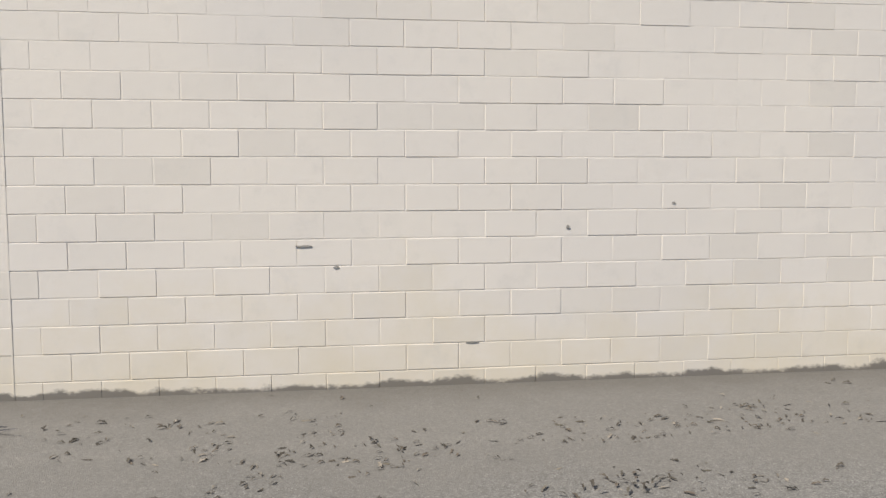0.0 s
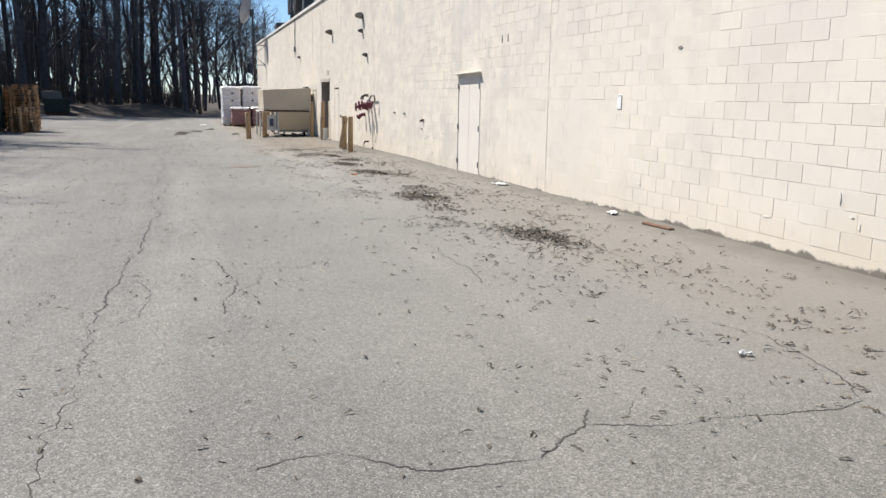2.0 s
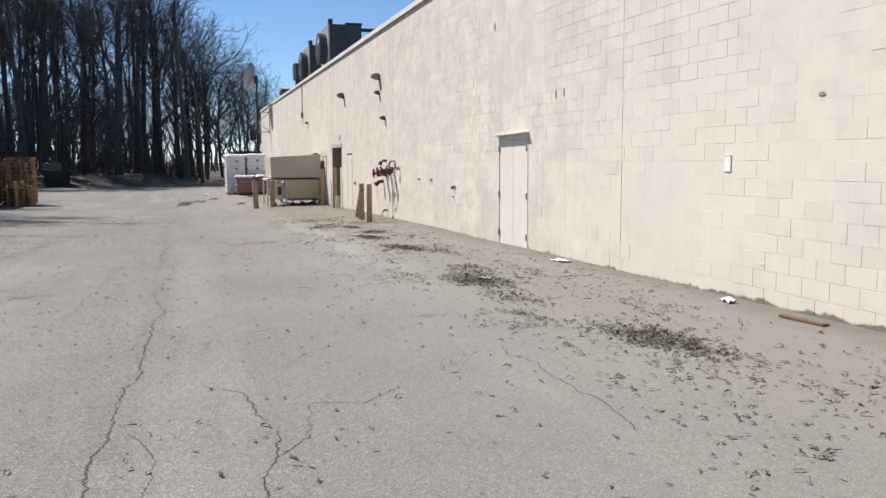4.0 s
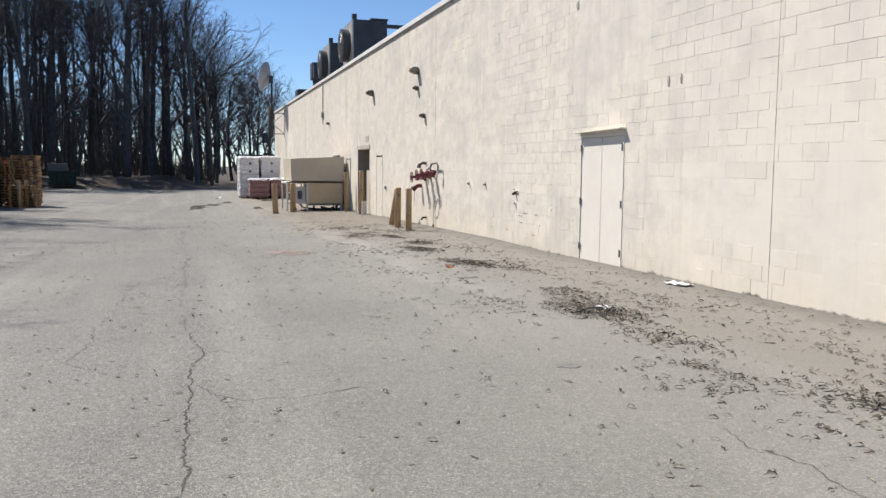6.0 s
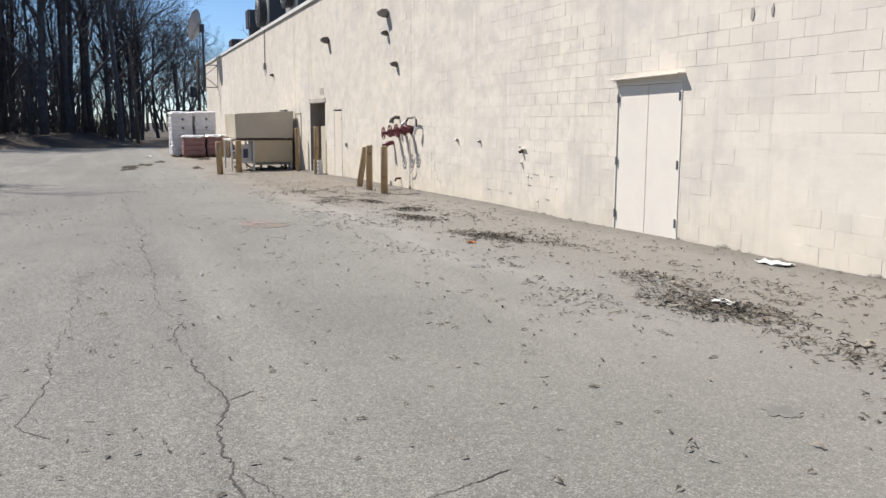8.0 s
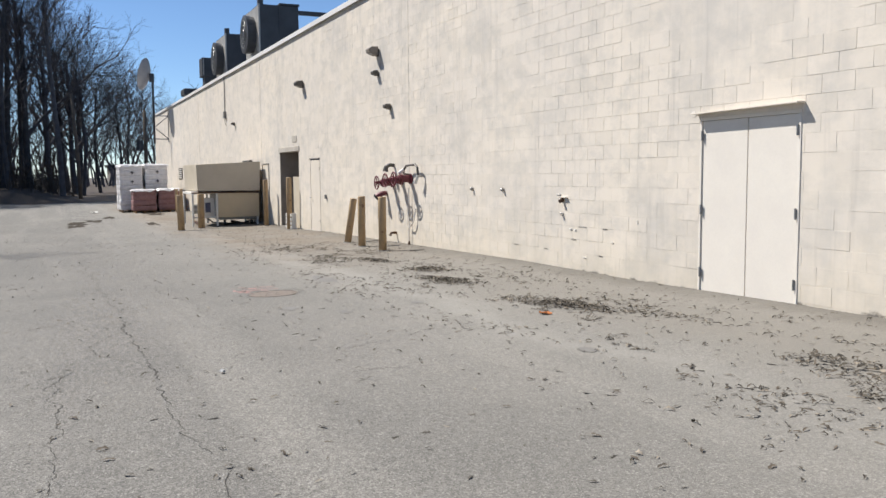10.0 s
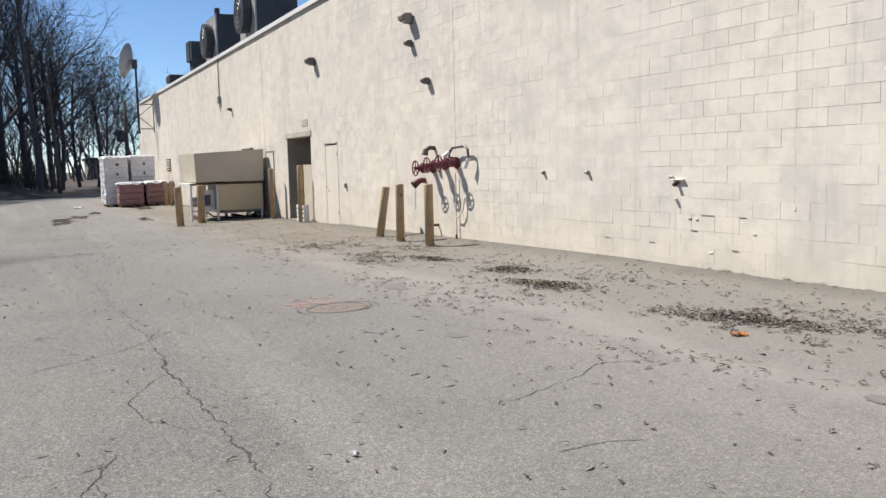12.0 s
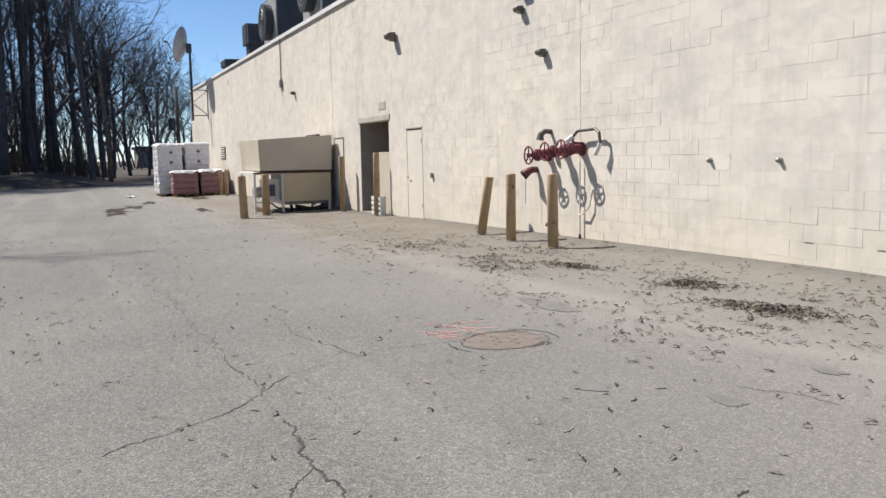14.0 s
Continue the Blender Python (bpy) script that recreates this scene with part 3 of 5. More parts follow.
def personnel_door():
    x0, x1, top = -39.10, -38.04, 1.83
    foot = flat(-38.58, WY)
    d = thing("personnel_door", 0, 0, 0, "closed cream steel single door with dark frame gap", "door")
    part("door_leaf", box(x0 + 0.06, WY + 0.004, foot - 0.02, x1 - 0.05, WY + 0.05, top - 0.06, 0.004), M_DOOR, d)
    part("gap_backing", box(x0, WY + 0.055, foot - 0.05, x1, WY + 0.08, top), M_DARK, d)
    fr = box(x0 + 0.022, WY - 0.004, foot - 0.05, x0 + 0.055, WY + 0.054, top - 0.03, 0.003)
    box(x1 - 0.045, WY - 0.004, foot - 0.05, x1, WY + 0.054, top - 0.03, 0.003, fr)
    part("door_frame", fr, M_DOOR, d)
    part("head_strip", box(x0, WY - 0.02, top - 0.03, x1, WY + 0.054, top - 0.005, 0.004), M_CONC, d, "dark strip along the door head")
    for z in (foot + 0.32, top - 0.32):
        part("hinge", box(x1 - 0.06, WY - 0.012, z - 0.05, x1 - 0.03, WY + 0.002, z + 0.05, 0.003), M_CONC, d, "small dull steel hinge")
    part("handle", tube([(x0 + 0.13, WY - 0.05, foot + 1.0), (x0 + 0.25, WY - 0.05, foot + 1.0)], 0.012, 8), M_GALV, d)
    k = thing("key_box", 0, 0, 0, "small grey key box on the wall beside the door", "key box")
    part("case", box(-37.48, WY - 0.05, 0.62, -37.39, WY + 0.0, 0.74, 0.008), M_GALV, k)


def other_doors():
    d = thing("blocked_window", 0, 0, 0, "narrow blocked-up window with thin frame, painted cream", "window")
    part("infill", box(-45.43, WY - 0.004, 0.45, -44.50, WY + 0.006, 1.72, 0.004), M_DOOR, d)
    fr = box(-45.47, WY - 0.02, 0.4, -45.43, WY + 0.005, 1.76, 0.006)
    box(-44.50, WY - 0.02, 0.4, -44.47, WY + 0.005, 1.76, 0.006, fr)
    box(-45.43, WY - 0.02, 1.72, -44.50, WY + 0.005, 1.76, 0.006, fr)
    part("frame", fr, M_CONC, d)
    e = thing("rear_door", 0, 0, 0, "dark recessed steel door with hood behind the compactor", "door")
    part("door_leaf", box(-48.46, WY + 0.10, -0.6, -47.40, WY + 0.15, 1.86, 0.004), M_CONC, e)
    part("hood", box(-48.58, WY - 0.12, 1.86, -47.23, WY + 0.004, 1.92, 0.006), M_FIXTURE, e)
    v = thing("louvre_vent", 0, 0, 0, "small white slatted louvre vent in the block wall", "vent")
    part("frame", box(-67.98, WY - 0.02, 1.15, -66.48, WY + 0.006, 1.80, 0.006), M_DARK, v)
    for i in range(5):
        part("slat", box(-67.94, WY - 0.06, 1.19 + i * 0.12, -66.52, WY - 0.022, 1.25 + i * 0.12, 0.006), M_WHITE, v)


double_door(); recess_door(); personnel_door(); other_doors()


# ---- fittings on the wall ----
def flood_light(x, z, small=False, mat=None, label="bronze wall flood light with square hooded housing"):
    L = thing("wall_light", x, WY, z, label, "wall light", "wall lights")
    s = 0.5 if small else 0.8
    part("back_plate", box(-0.09 * s, -0.04 * s, -0.12 * s, 0.09 * s, 0.004, 0.12 * s, 0.01), M_FIXTURE, L)
    bm = bmesh.new()
    prof = [(-0.03, 0.16), (-0.24, 0.15), (-0.33, 0.08), (-0.30, -0.02), (-0.12, -0.10), (-0.041, -0.10)]
    n = len(prof)
    rows = [[bm.verts.new((sx * 0.16 * s, y * s, zz * s)) for y, zz in prof] for sx in (-1, 1)]
    for i in range(n):
        j = (i + 1) % n
        bm.faces.new((rows[0][i], rows[0][j], rows[1][j], rows[1][i]))
    bm.faces.new(rows[0]); bm.faces.new(rows[1][::-1])
    bmesh.ops.bevel(bm, geom=list(bm.edges), offset=0.012 * s, segments=1, affect="EDGES")
    part("housing", bm, mat or M_FIXTURE, L)
    part("lens", box(-0.12 * s, -0.26 * s, -0.065 * s, 0.12 * s, -0.15 * s, -0.05 * s, 0.004), M_GLASS, L)
    return L


flood_light(-39.73, 4.12)
flood_light(-33.03, 4.25, mat=M_LAMP, label="pale hooded wall flood light with broad housing")
flood_light(-33.03, 3.74, small=True, label="small bronze sensor light below the flood light")
flood_light(-32.23, 2.88, small=True, label="small dark wall light on the block wall")
flood_light(-50.48, 3.5, small=True, label="small dark wall light near the conduit")

c = thing("conduit", 0, 0, 0, "thin grey conduit from roof edge to a junction box", "conduit")
part("pipe", tube([(-52.48, WY - 0.03, ROOF + 0.2), (-52.48, WY - 0.03, 4.15)], 0.022, 8), M_GALV, c)
part("junction_box", box(-52.60, WY - 0.1, 3.88, -52.36, WY - 0.0, 4.18, 0.012), M_GALV, c)
part("cable", tube([(-52.38, WY - 0.05, 3.89), (-52.34, WY - 0.07, 3.7), (-52.28, WY - 0.03, 3.55)], 0.012, 6), M_DARK, c)

p = thing("wall_plate", -13.875, WY, 1.375, "narrow white metal plate standing off the wall", "wall plate")
part("plate", box(-0.06, -0.008, 0, 0.06, 0.004, 0.2, 0.003), M_PLATE, p)
part("lip", box(-0.056, -0.014, 0.19, 0.056, -0.0085, 0.198, 0.001), M_PLATE, p)

s = thing("spigot", -6.45, WY, 0.375, "short pipe stub with angled outlet on the block wall", "spigot")
part("pipe", tube([(0, 0.004, 0.03), (0, -0.06, 0.03), (-0.025, -0.095, 0.018), (-0.045, -0.115, 0.0)], [0.026, 0.026, 0.03, 0.034], 10), M_GALV, s)
part("flange", tube([(0, 0.003, 0.03), (0, -0.015, 0.03)], 0.05, 12), M_CREAM, s)

for x in (-27.94, -26.73):
    b = thing("pipe_stub", x, WY, 1.02, "short capped pipe stub on the block wall", "pipe stub", "pipe stubs")
    part("stub", tube([(0, 0.003, 0), (0, -0.045, 0), (0, -0.055, -0.008)], [0.03, 0.032, 0.022], 10), M_GALV, b)
    part("collar", tube([(0, 0.003, 0), (0, -0.012, 0)], 0.038, 12), M_LINTEL, b)

b = thing("broken_bracket", -24.73, WY, 0.86, "broken white shelf bracket with torn masonry around it", "bracket")
part("shelf", box(-0.15, -0.045, 0.06, 0.08, 0.004, 0.076, 0.006), M_CREAM, b)
part("stub", tube([(-0.05, 0.0, 0.03), (-0.05, -0.07, 0.0)], 0.028, 8), M_RUST, b)
part("lower_stub", tube([(-0.07, 0.0, -0.19), (-0.07, -0.045, -0.2)], 0.027, 8), M_CREAM, b)
for dx, dz, w in ((-0.18, 0.11, 0.11), (0.17, -0.42, 0.07), (0.30, -0.43, 0.05)):
    part("torn_edge", box(dx - w / 2, -0.012, dz - 0.008, dx + w / 2, 0.004, dz + 0.008, 0.004), M_PAPER, b)

# peeled paint and small pock marks that stand a little proud of the wall
for i, (x, z, w, h) in enumerate([(-9.33, 0.60, 0.04, 0.16), (-9.15, 0.44, 0.09, 0.03), (-24.18, 0.02, 0.11, 0.03), (-23.48, 0.30, 0.1, 0.03), (-22.9, 0.62, 0.05, 0.07), (-13.2, 0.35, 0.14, 0.03), (-10.4, 0.28, 0.18, 0.025), (-21.8, 2.03, 0.16, 0.12), (-9.05, 0.36, 0.05, 0.10), (-8.7, 0.30, 0.10, 0.03)]):
    rr = random.Random(i)
    bm = bmesh.new()
    n = 11
    rim = [bm.verts.new((x + w * 0.36 * math.cos(a) * rr.uniform(0.6, 1.1), WY - rr.uniform(0.002, 0.006), z + h * 0.42 * math.sin(a) * rr.uniform(0.6, 1.1))) for a in [2 * math.pi * k / n for k in range(n)]]
    back = [bm.verts.new((v.co.x, WY + 0.004, v.co.z)) for v in rim]
    bm.faces.new(rim)
    for k in range(n):
        bm.faces.new((rim[k], rim[(k + 1) % n], back[(k + 1) % n], back[k]))
    tagged(part("peeling_paint", bm, M_CREAM), "curled flake of cream paint peeling off the block", "peeling paint", "peeling paint")


def scar(x, z, w, h, seed):
    """A dark broken-out mark in the block face."""
    r = random.Random(seed)
    n = 13
    rim = [(x + w / 2 * math.cos(a) * r.uniform(0.55, 1.1), WY - 0.0045, z + h / 2 * math.sin(a) * r.uniform(0.55, 1.1)) for a in [2 * math.pi * k / n for k in range(n)]]
    back = [(q[0], WY + 0.004, q[2]) for q in rim]
    fs = [tuple(range(n))] + [(k, (k + 1) % n, n + (k + 1) % n, n + k) for k in range(n)]
    return part("scar", (rim + back, fs), M_CONC if h > 0.1 else M_SCAR, wall)


for i, q in enumerate([(-18.85, 2.66, 0.07, 0.17), (-18.52, 2.65, 0.05, 0.16), (-12.35, 2.17, 0.10, 0.05), (0.12, 1.045, 0.15, 0.018), (2.14, 1.17, 0.035, 0.03), (-3.49, 0.81, 0.05, 0.03), (1.38, 0.285, 0.11, 0.014), (-23.66, 0.47, 0.1, 0.03), (-24.31, 0.48, 0.05, 0.05), (-24.18, 0.49, 0.04, 0.05), (-21.94, 4.24, 0.1, 0.18), (-4.815, 1.06, 0.018, 0.06), (-23.78, 0.16, 0.12, 0.03), (-24.48, 0.28, 0.1, 0.03), (-25.28, -0.02, 0.1, 0.04), (-26.28, 0.06, 0.12, 0.03), (0.35, 0.885, 0.05, 0.02), (3.0, 1.35, 0.03, 0.02)]):
    scar(*((q[0], 0.08 + 0.2032 * round((q[1] - 0.08) / 0.2032), 0.15, 0.006) if q[0] < -20 and q[1] < 1 else q), i)


def fire_valves():
    """Three red horizontal valve pipes with spoked handwheels, and pale test pipes."""
    v = thing("fire_valve_set", 0, 0, 0, "dark red wall valves with three spoked handwheels", "valve")
    for x, z0 in ((-32.10, 1.12), (-31.55, 1.18), (-31.02, 1.21)):
        body = tube([(x, WY + 0.003, z0), (x, WY - 0.035, z0), (x, WY - 0.036, z0), (x, WY - 0.20, z0), (x, WY - 0.205, z0), (x, WY - 0.255, z0), (x, WY - 0.26, z0), (x, WY - 0.31, z0)],
                    [0.115, 0.115, 0.082, 0.082, 0.105, 0.105, 0.078, 0.07], 18)
        p = part("valve_body", body, M_RED, v)
        part("stem", tube([(x, WY - 0.31, z0), (x, WY - 0.35, z0), (x, WY - 0.44, z0)], [0.05, 0.036, 0.02], 12), M_RED, p)
        bm = ring((x, WY - 0.41, z0), (1, 0, 0), (0, 0, 1), 0.15, 0.015, 28, 6)
        for k in range(5):
            a = 2 * math.pi * k / 5 + 0.3
            tube([(x, WY - 0.41, z0), (x + 0.15 * math.cos(a), WY - 0.41, z0 + 0.15 * math.sin(a))], 0.012, 6, bm)
        tube([(x, WY - 0.39, z0), (x, WY - 0.435, z0)], 0.035, 10, bm)
        part("handwheel", bm, M_RED, p, "spoked cast handwheel")
        for k in range(6):
            a = math.pi * k / 3
            part("bolt", tube([(x + 0.092 * math.cos(a), WY - 0.256, z0 + 0.092 * math.sin(a)), (x + 0.092 * math.cos(a), WY - 0.272, z0 + 0.092 * math.sin(a))], 0.011, 6), M_RUST, p)
    g = thing("test_pipe", 0, 0, 0, "pale bent pipe looping over the red valves", "pipe")
    part("pipe", tube([(-31.13, WY, 1.30), (-31.13, WY - 0.12, 1.32), (-31.11, WY - 0.12, 1.42), (-30.98, WY - 0.12, 1.50), (-30.48, WY - 0.12, 1.52), (-30.36, WY - 0.12, 1.46), (-30.33, WY - 0.12, 1.28)], 0.025, 10), M_FIXTURE, g)
    part("nozzle", tube([(-30.33, WY - 0.12, 1.3), (-30.38, WY - 0.13, 1.20), (-30.44, WY - 0.14, 1.12)], [0.032, 0.036, 0.042], 10), M_WHITE, g)
    part("valve_cap", tube([(-31.11, WY - 0.12, 1.42), (-31.18, WY - 0.22, 1.33)], 0.042, 10), M_WHITE, g)
    e = thing("hose_outlet", 0, 0, 0, "dark bronze hooded hose outlet beside the valves", "outlet")
    part("elbow", tube([(-32.03, WY, 1.52), (-32.03, WY - 0.12, 1.53), (-32.05, WY - 0.19, 1.48), (-32.05, WY - 0.21, 1.38)], [0.045, 0.045, 0.055, 0.07], 12), M_FIXTURE, e)
    w = thing("drain_elbow", 0, 0, 0, "dull red drain elbow with round open mouth", "drain pipe")
    part("elbow", tube([(-32.53, WY, 0.86), (-32.53, WY - 0.10, 0.86), (-32.56, WY - 0.16, 0.83), (-32.59, WY - 0.22, 0.78)], [0.055, 0.06, 0.07, 0.085], 14), M_RED, w)
    part("mouth", tube([(-32.59, WY - 0.215, 0.785), (-32.61, WY - 0.25, 0.752)], [0.088, 0.082], 14), M_DARK, w)
    part("chain", tube([(-32.61, WY - 0.19, 0.76), (-32.61, WY - 0.2, 0.25)], 0.006, 6), M_GALV, w)
    q = thing("low_tap", 0, 0, 0, "small low brass tap on the block wall", "tap")
    part("tap", tube([(-31.93, WY, -0.05), (-31.93, WY - 0.12, -0.05), (-31.95, WY - 0.15, -0.12)], 0.03, 10), M_RUST, q)
    r = thing("drain_pipe", 0, 0, 0, "thin cream drain pipe running down into the ground", "drain pipe")
    foot = rest(-31.03, WY - 0.05)
    part("pipe", tube([(-31.03, WY - 0.05, 1.0), (-31.03, WY - 0.05, foot - 0.05)], 0.013, 8), M_CREAM, r)
    part("base", tube([(-31.03, WY - 0.05, foot + 0.08), (-31.03, WY - 0.05, foot - 0.03)], [0.018, 0.032], 10), M_RUST, r)
    part("hose", tube([(-31.03, WY - 0.06, 0.12), (-30.88, WY - 0.08, 0.15), (-30.73, WY - 0.06, 0.28), (-30.68, WY - 0.03, 0.55)], 0.014, 8), M_CREAM, r)


fire_valves()


# ---- bollards ----
def bollard(x, y, h, lean=(0, 0), r=0.085, label="faded yellow steel bollard with rusty scuffs, upright"):
    b = thing("bollard", x, y, rest(x, y), label, "bollard", "bollards")
    b.matrix_world = pose(x, y, rest(x, y), lean[0], lean[1], 0)
    bm = tube([(0, 0, -0.12), (0, 0, h - 0.022), (0, 0, h - 0.006), (0, 0, h)], [r, r, r * 0.94, r * 0.8], 18)
    smooth(part("post", bm, M_YELLOW, b))
    part("foot_collar", tube([(0, 0, -0.1), (0, 0, 0.02)], [r * 1.5, r * 1.25], 12), M_CONC, b, "broken concrete collar")
    return b


bollard(-33.43, 5.80, 1.1, (-8, 3), label="leaning faded yellow steel bollard with rusty scuffs")
bollard(-31.97, 5.66, 1.16, (0, 0.5))
bollard(-30.46, 5.60, 1.16, (0, -0.5))
bollard(-40.72, 6.24, 1.68, (0, 1), label="tall faded yellow steel bollard beside the doorway")
bollard(-43.58, 6.15, 1.64, (0, -1), label="tall faded yellow steel bollard beside the doorway")
bollard(-43.55, 3.22, 1.22, (2, 0), 0.115, "thick rusty yellow bollard guarding the compactor")
bollard(-44.38, 4.02, 1.22, (0, 0), 0.115, "thick rusty yellow bollard guarding the compactor")
bollard(-63.78, 5.75, 1.3)
bollard(-62.48, 5.82, 1.3)
bollard(-50.10, -9.75, 1.35, label="yellow bollard standing before the green container")
bollard(-52.50, -7.95, 1.3, label="yellow bollard standing before the pallet stacks")
bollard(-53.30, -7.75, 1.3, label="yellow bollard standing before the pallet stacks")


# ---- trash compactor ----
def compactor():
    x = -45.28
    z = rest(x, 5.0)
    t = thing("compactor", x, 5.13, z, "beige steel trash compactor with raised hopper on legs", "compactor")
    bm = bmesh.new()
    a = [(-3.1, -1.06, 1.28), (0.0, -1.06, 1.28), (0.0, 1.2, 1.28), (-3.1, 1.2, 1.28)]
    b = [(-3.1, -1.12, 2.26), (0.03, -1.10, 2.24), (0.03, 1.22, 2.36), (-3.1, 1.22, 2.36)]
    va, vb = [bm.verts.new(q) for q in a], [bm.verts.new(q) for q in b]
    for i in range(4):
        bm.faces.new((va[i], va[(i + 1) % 4], vb[(i + 1) % 4], vb[i]))
    bm.faces.new(va[::-1]); bm.faces.new(vb)
    bmesh.ops.bevel(bm, geom=list(bm.edges), offset=0.02, segments=2, affect="EDGES")
    hop = part("hopper", bm, M_BEIGE, t)
    part("front_panel", box(-0.05, -0.35, 0.32, 0.03, 1.15, 1.2, 0.012), M_PANEL, t)
    part("edge_strip", box(-0.10, -1.28, 1.205, 0.06, 1.15, 1.245, 0.006), M_RUST, t, "rusty edge strip")
    part("table", box(-2.3, -1.28, 1.17, -0.101, 1.15, 1.245, 0.006), M_WHITE, t)
    for y0 in (-1.28, -0.42, 1.06):
        part("leg", box(-0.06, y0, 0.0, 0.02, y0 + 0.065, 1.204, 0.006), M_WHITE, t)
        part("leg", box(-2.2, y0, 0.0, -2.12, y0 + 0.065, 1.17, 0.006), M_WHITE, t)
    part("cross_rail", box(-0.055, -1.21, 0.30, 0.0, -0.43, 0.36, 0.004), M_WHITE, t)
    part("power_cabinet", box(-0.75, -0.95, 0.34, -0.2, -0.45, 1.02, 0.012), M_WHITE, t, "pale power unit cabinet")
    part("motor", tube([(-0.5, -1.2, 0.62), (-0.5, -0.96, 0.62)], 0.17, 14), M_GALV, t)
    part("control_box", box(-0.19, -0.78, 0.5, -0.12, -0.6, 0.86, 0.008), M_BLUE, t, "blue control box")
    part("ram_body", box(-2.1, -0.3, 0.22, -0.12, 1.1, 1.15, 0.02), M_GALV, t, "grey ram housing")
    for y in (-0.1, 0.9):
        w = part("wheel", tube([(-0.3, y, 0.11), (-0.3, y + 0.06, 0.11)], 0.11, 14), M_DARK, t)
        part("hub", tube([(-0.3, y - 0.01, 0.11), (-0.3, y + 0.07, 0.11)], 0.04, 10), M_GALV, w)
    part("skid", box(-2.2, -0.9, 0.0, -0.4, -0.8, 0.1, 0.006), M_RUST, t)
    part("skid", box(-2.2, 0.5, 0.0, -0.4, 0.6, 0.1, 0.006), M_RUST, t)
    part("hose", tube([(-0.5, -0.75, 0.34), (-0.35, -0.5, 0.12), (-0.2, 0.0, 0.08), (-0.1, 0.5, 0.06), (-0.15, 0.9, 0.18)], 0.025, 8), M_DARK, t)


compactor()


# ---- goods on pallets ----
def goods_stack(name, x, y, rows, mat, cap, label, rz=0.0):
    """Sagging bags in layers on a pallet, wrapped, under a crumpled cover sheet."""
    g = thing(name, x, y, rest(x, y), label, "pallet load", "pallet loads", rz=rz)
    z = 0.0
    for dy in (-0.55, -0.05, 0.45):
        part("runner", box(-0.52, dy, z, 0.52, dy + 0.1, z + 0.1, 0.004), M_PALLET, g)
    part("deck", box(-0.54, -0.6, z + 0.102, 0.54, 0.6, z + 0.125, 0.004), M_PALLET, g)
    z += 0.127
    for r in range(rows):
        rr = random.Random(r * 7 + rows + int(abs(y) * 10))
        o, q = rr.uniform(-0.025, 0.025), rr.uniform(-0.02, 0.02)
        bm = box(-0.56 + o, -0.64 + q, z - 0.012, 0.56 + o, 0.64 + q, z + 0.31, 0.06)
        bmesh.ops.subdivide_edges(bm, edges=[e for e in bm.edges if e.calc_length() > 0.5], cuts=5)
        for v in bm.verts:
            v.co += Vector((0.04, 0.04, 0.02)) * noise.noise((v.co.x * 4 + x, v.co.y * 4 + y, v.co.z * 5))
        smooth(part("bag_layer", bm, mat, g))
        z += 0.29
    if rows > 6:
        for dz in (-0.95, -0.42):
            mark = box(0.575, -0.04, z + dz - 0.03, 0.612, 0.14, z + dz + 0.03, 0.002)
            box(0.575, 0.02, z + dz - 0.09, 0.6135, 0.08, z + dz + 0.09, 0.002, mark)
            part("printed_mark", mark, M_GREYPRINT, g)
    bm = bmesh.new()
    n = 12
    grid = []
    for i in range(n + 1):
        row = []
        for k in range(n + 1):
            u, w = i / n * 2 - 1, k / n * 2 - 1
            drop = 0.16 * max(abs(u), abs(w)) ** 8 * (0.6 + 0.8 * noise.noise((u * 3 + x, w * 3 + y, 2)))
            row.append(bm.verts.new((0.62 * u, 0.70 * w, z + 0.06 - drop + 0.05 * noise.noise((i * 0.8 + x, k * 0.8 + y, z)))))
        grid.append(row)
    for i in range(n):
        for k in range(n):
            bm.faces.new((grid[i][k], grid[i + 1][k], grid[i + 1][k + 1], grid[i][k + 1]))
    r = bmesh.ops.extrude_face_region(bm, geom=list(bm.faces))
    bmesh.ops.translate(bm, vec=(0, 0, -0.02), verts=[v for v in r["geom"] if isinstance(v, bmesh.types.BMVert)])
    part("cover_sheet", bm, cap, g, "crumpled white plastic cover sheet")
    return g


for x, y in ((-67.18, 3.60), (-67.18, 5.02), (-68.52, 3.58), (-68.52, 5.0)):
    goods_stack("bag_pallet", x, y, 9, M_WRAP, M_WRAP, "white shrink-wrapped bags piled high on a pallet")
goods_stack("red_bag_pallet", -65.45, 4.15, 4, M_REDBAG, M_WRAP, "dull red bags on one pallet under a torn sheet")
goods_stack("red_bag_pallet", -65.38, 5.53, 4, M_REDBAG, M_WRAP, "dull red bags on one pallet under a torn sheet")


# ---- containers and pallet stacks across the lot ----
PALLET_MESHES = []


def pallet_pieces():
    """Meshes that all pallets share, with the places of each piece."""
    if not PALLET_MESHES:
        for size in ((0.5, 0.05, 0.045), (0.045, 0.6, 0.01)):
            bm = box(-size[0], -size[1], -size[2], size[0], size[1], size[2])
            me = bpy.data.meshes.new("board")
            bm.to_mesh(me)
            bm.free()
            me.materials.append(M_PALLET)
            PALLET_MESHES.append(me)
    return [(PALLET_MESHES[0], [(0, -0.53, 0.065), (0, 0.53, 0.065)]),
            (PALLET_MESHES[1], [(-0.455 + i * 0.152, 0, 0.122) for i in range(7)] + [(x, 0, 0.009) for x in (-0.455, 0.0, 0.455)])]


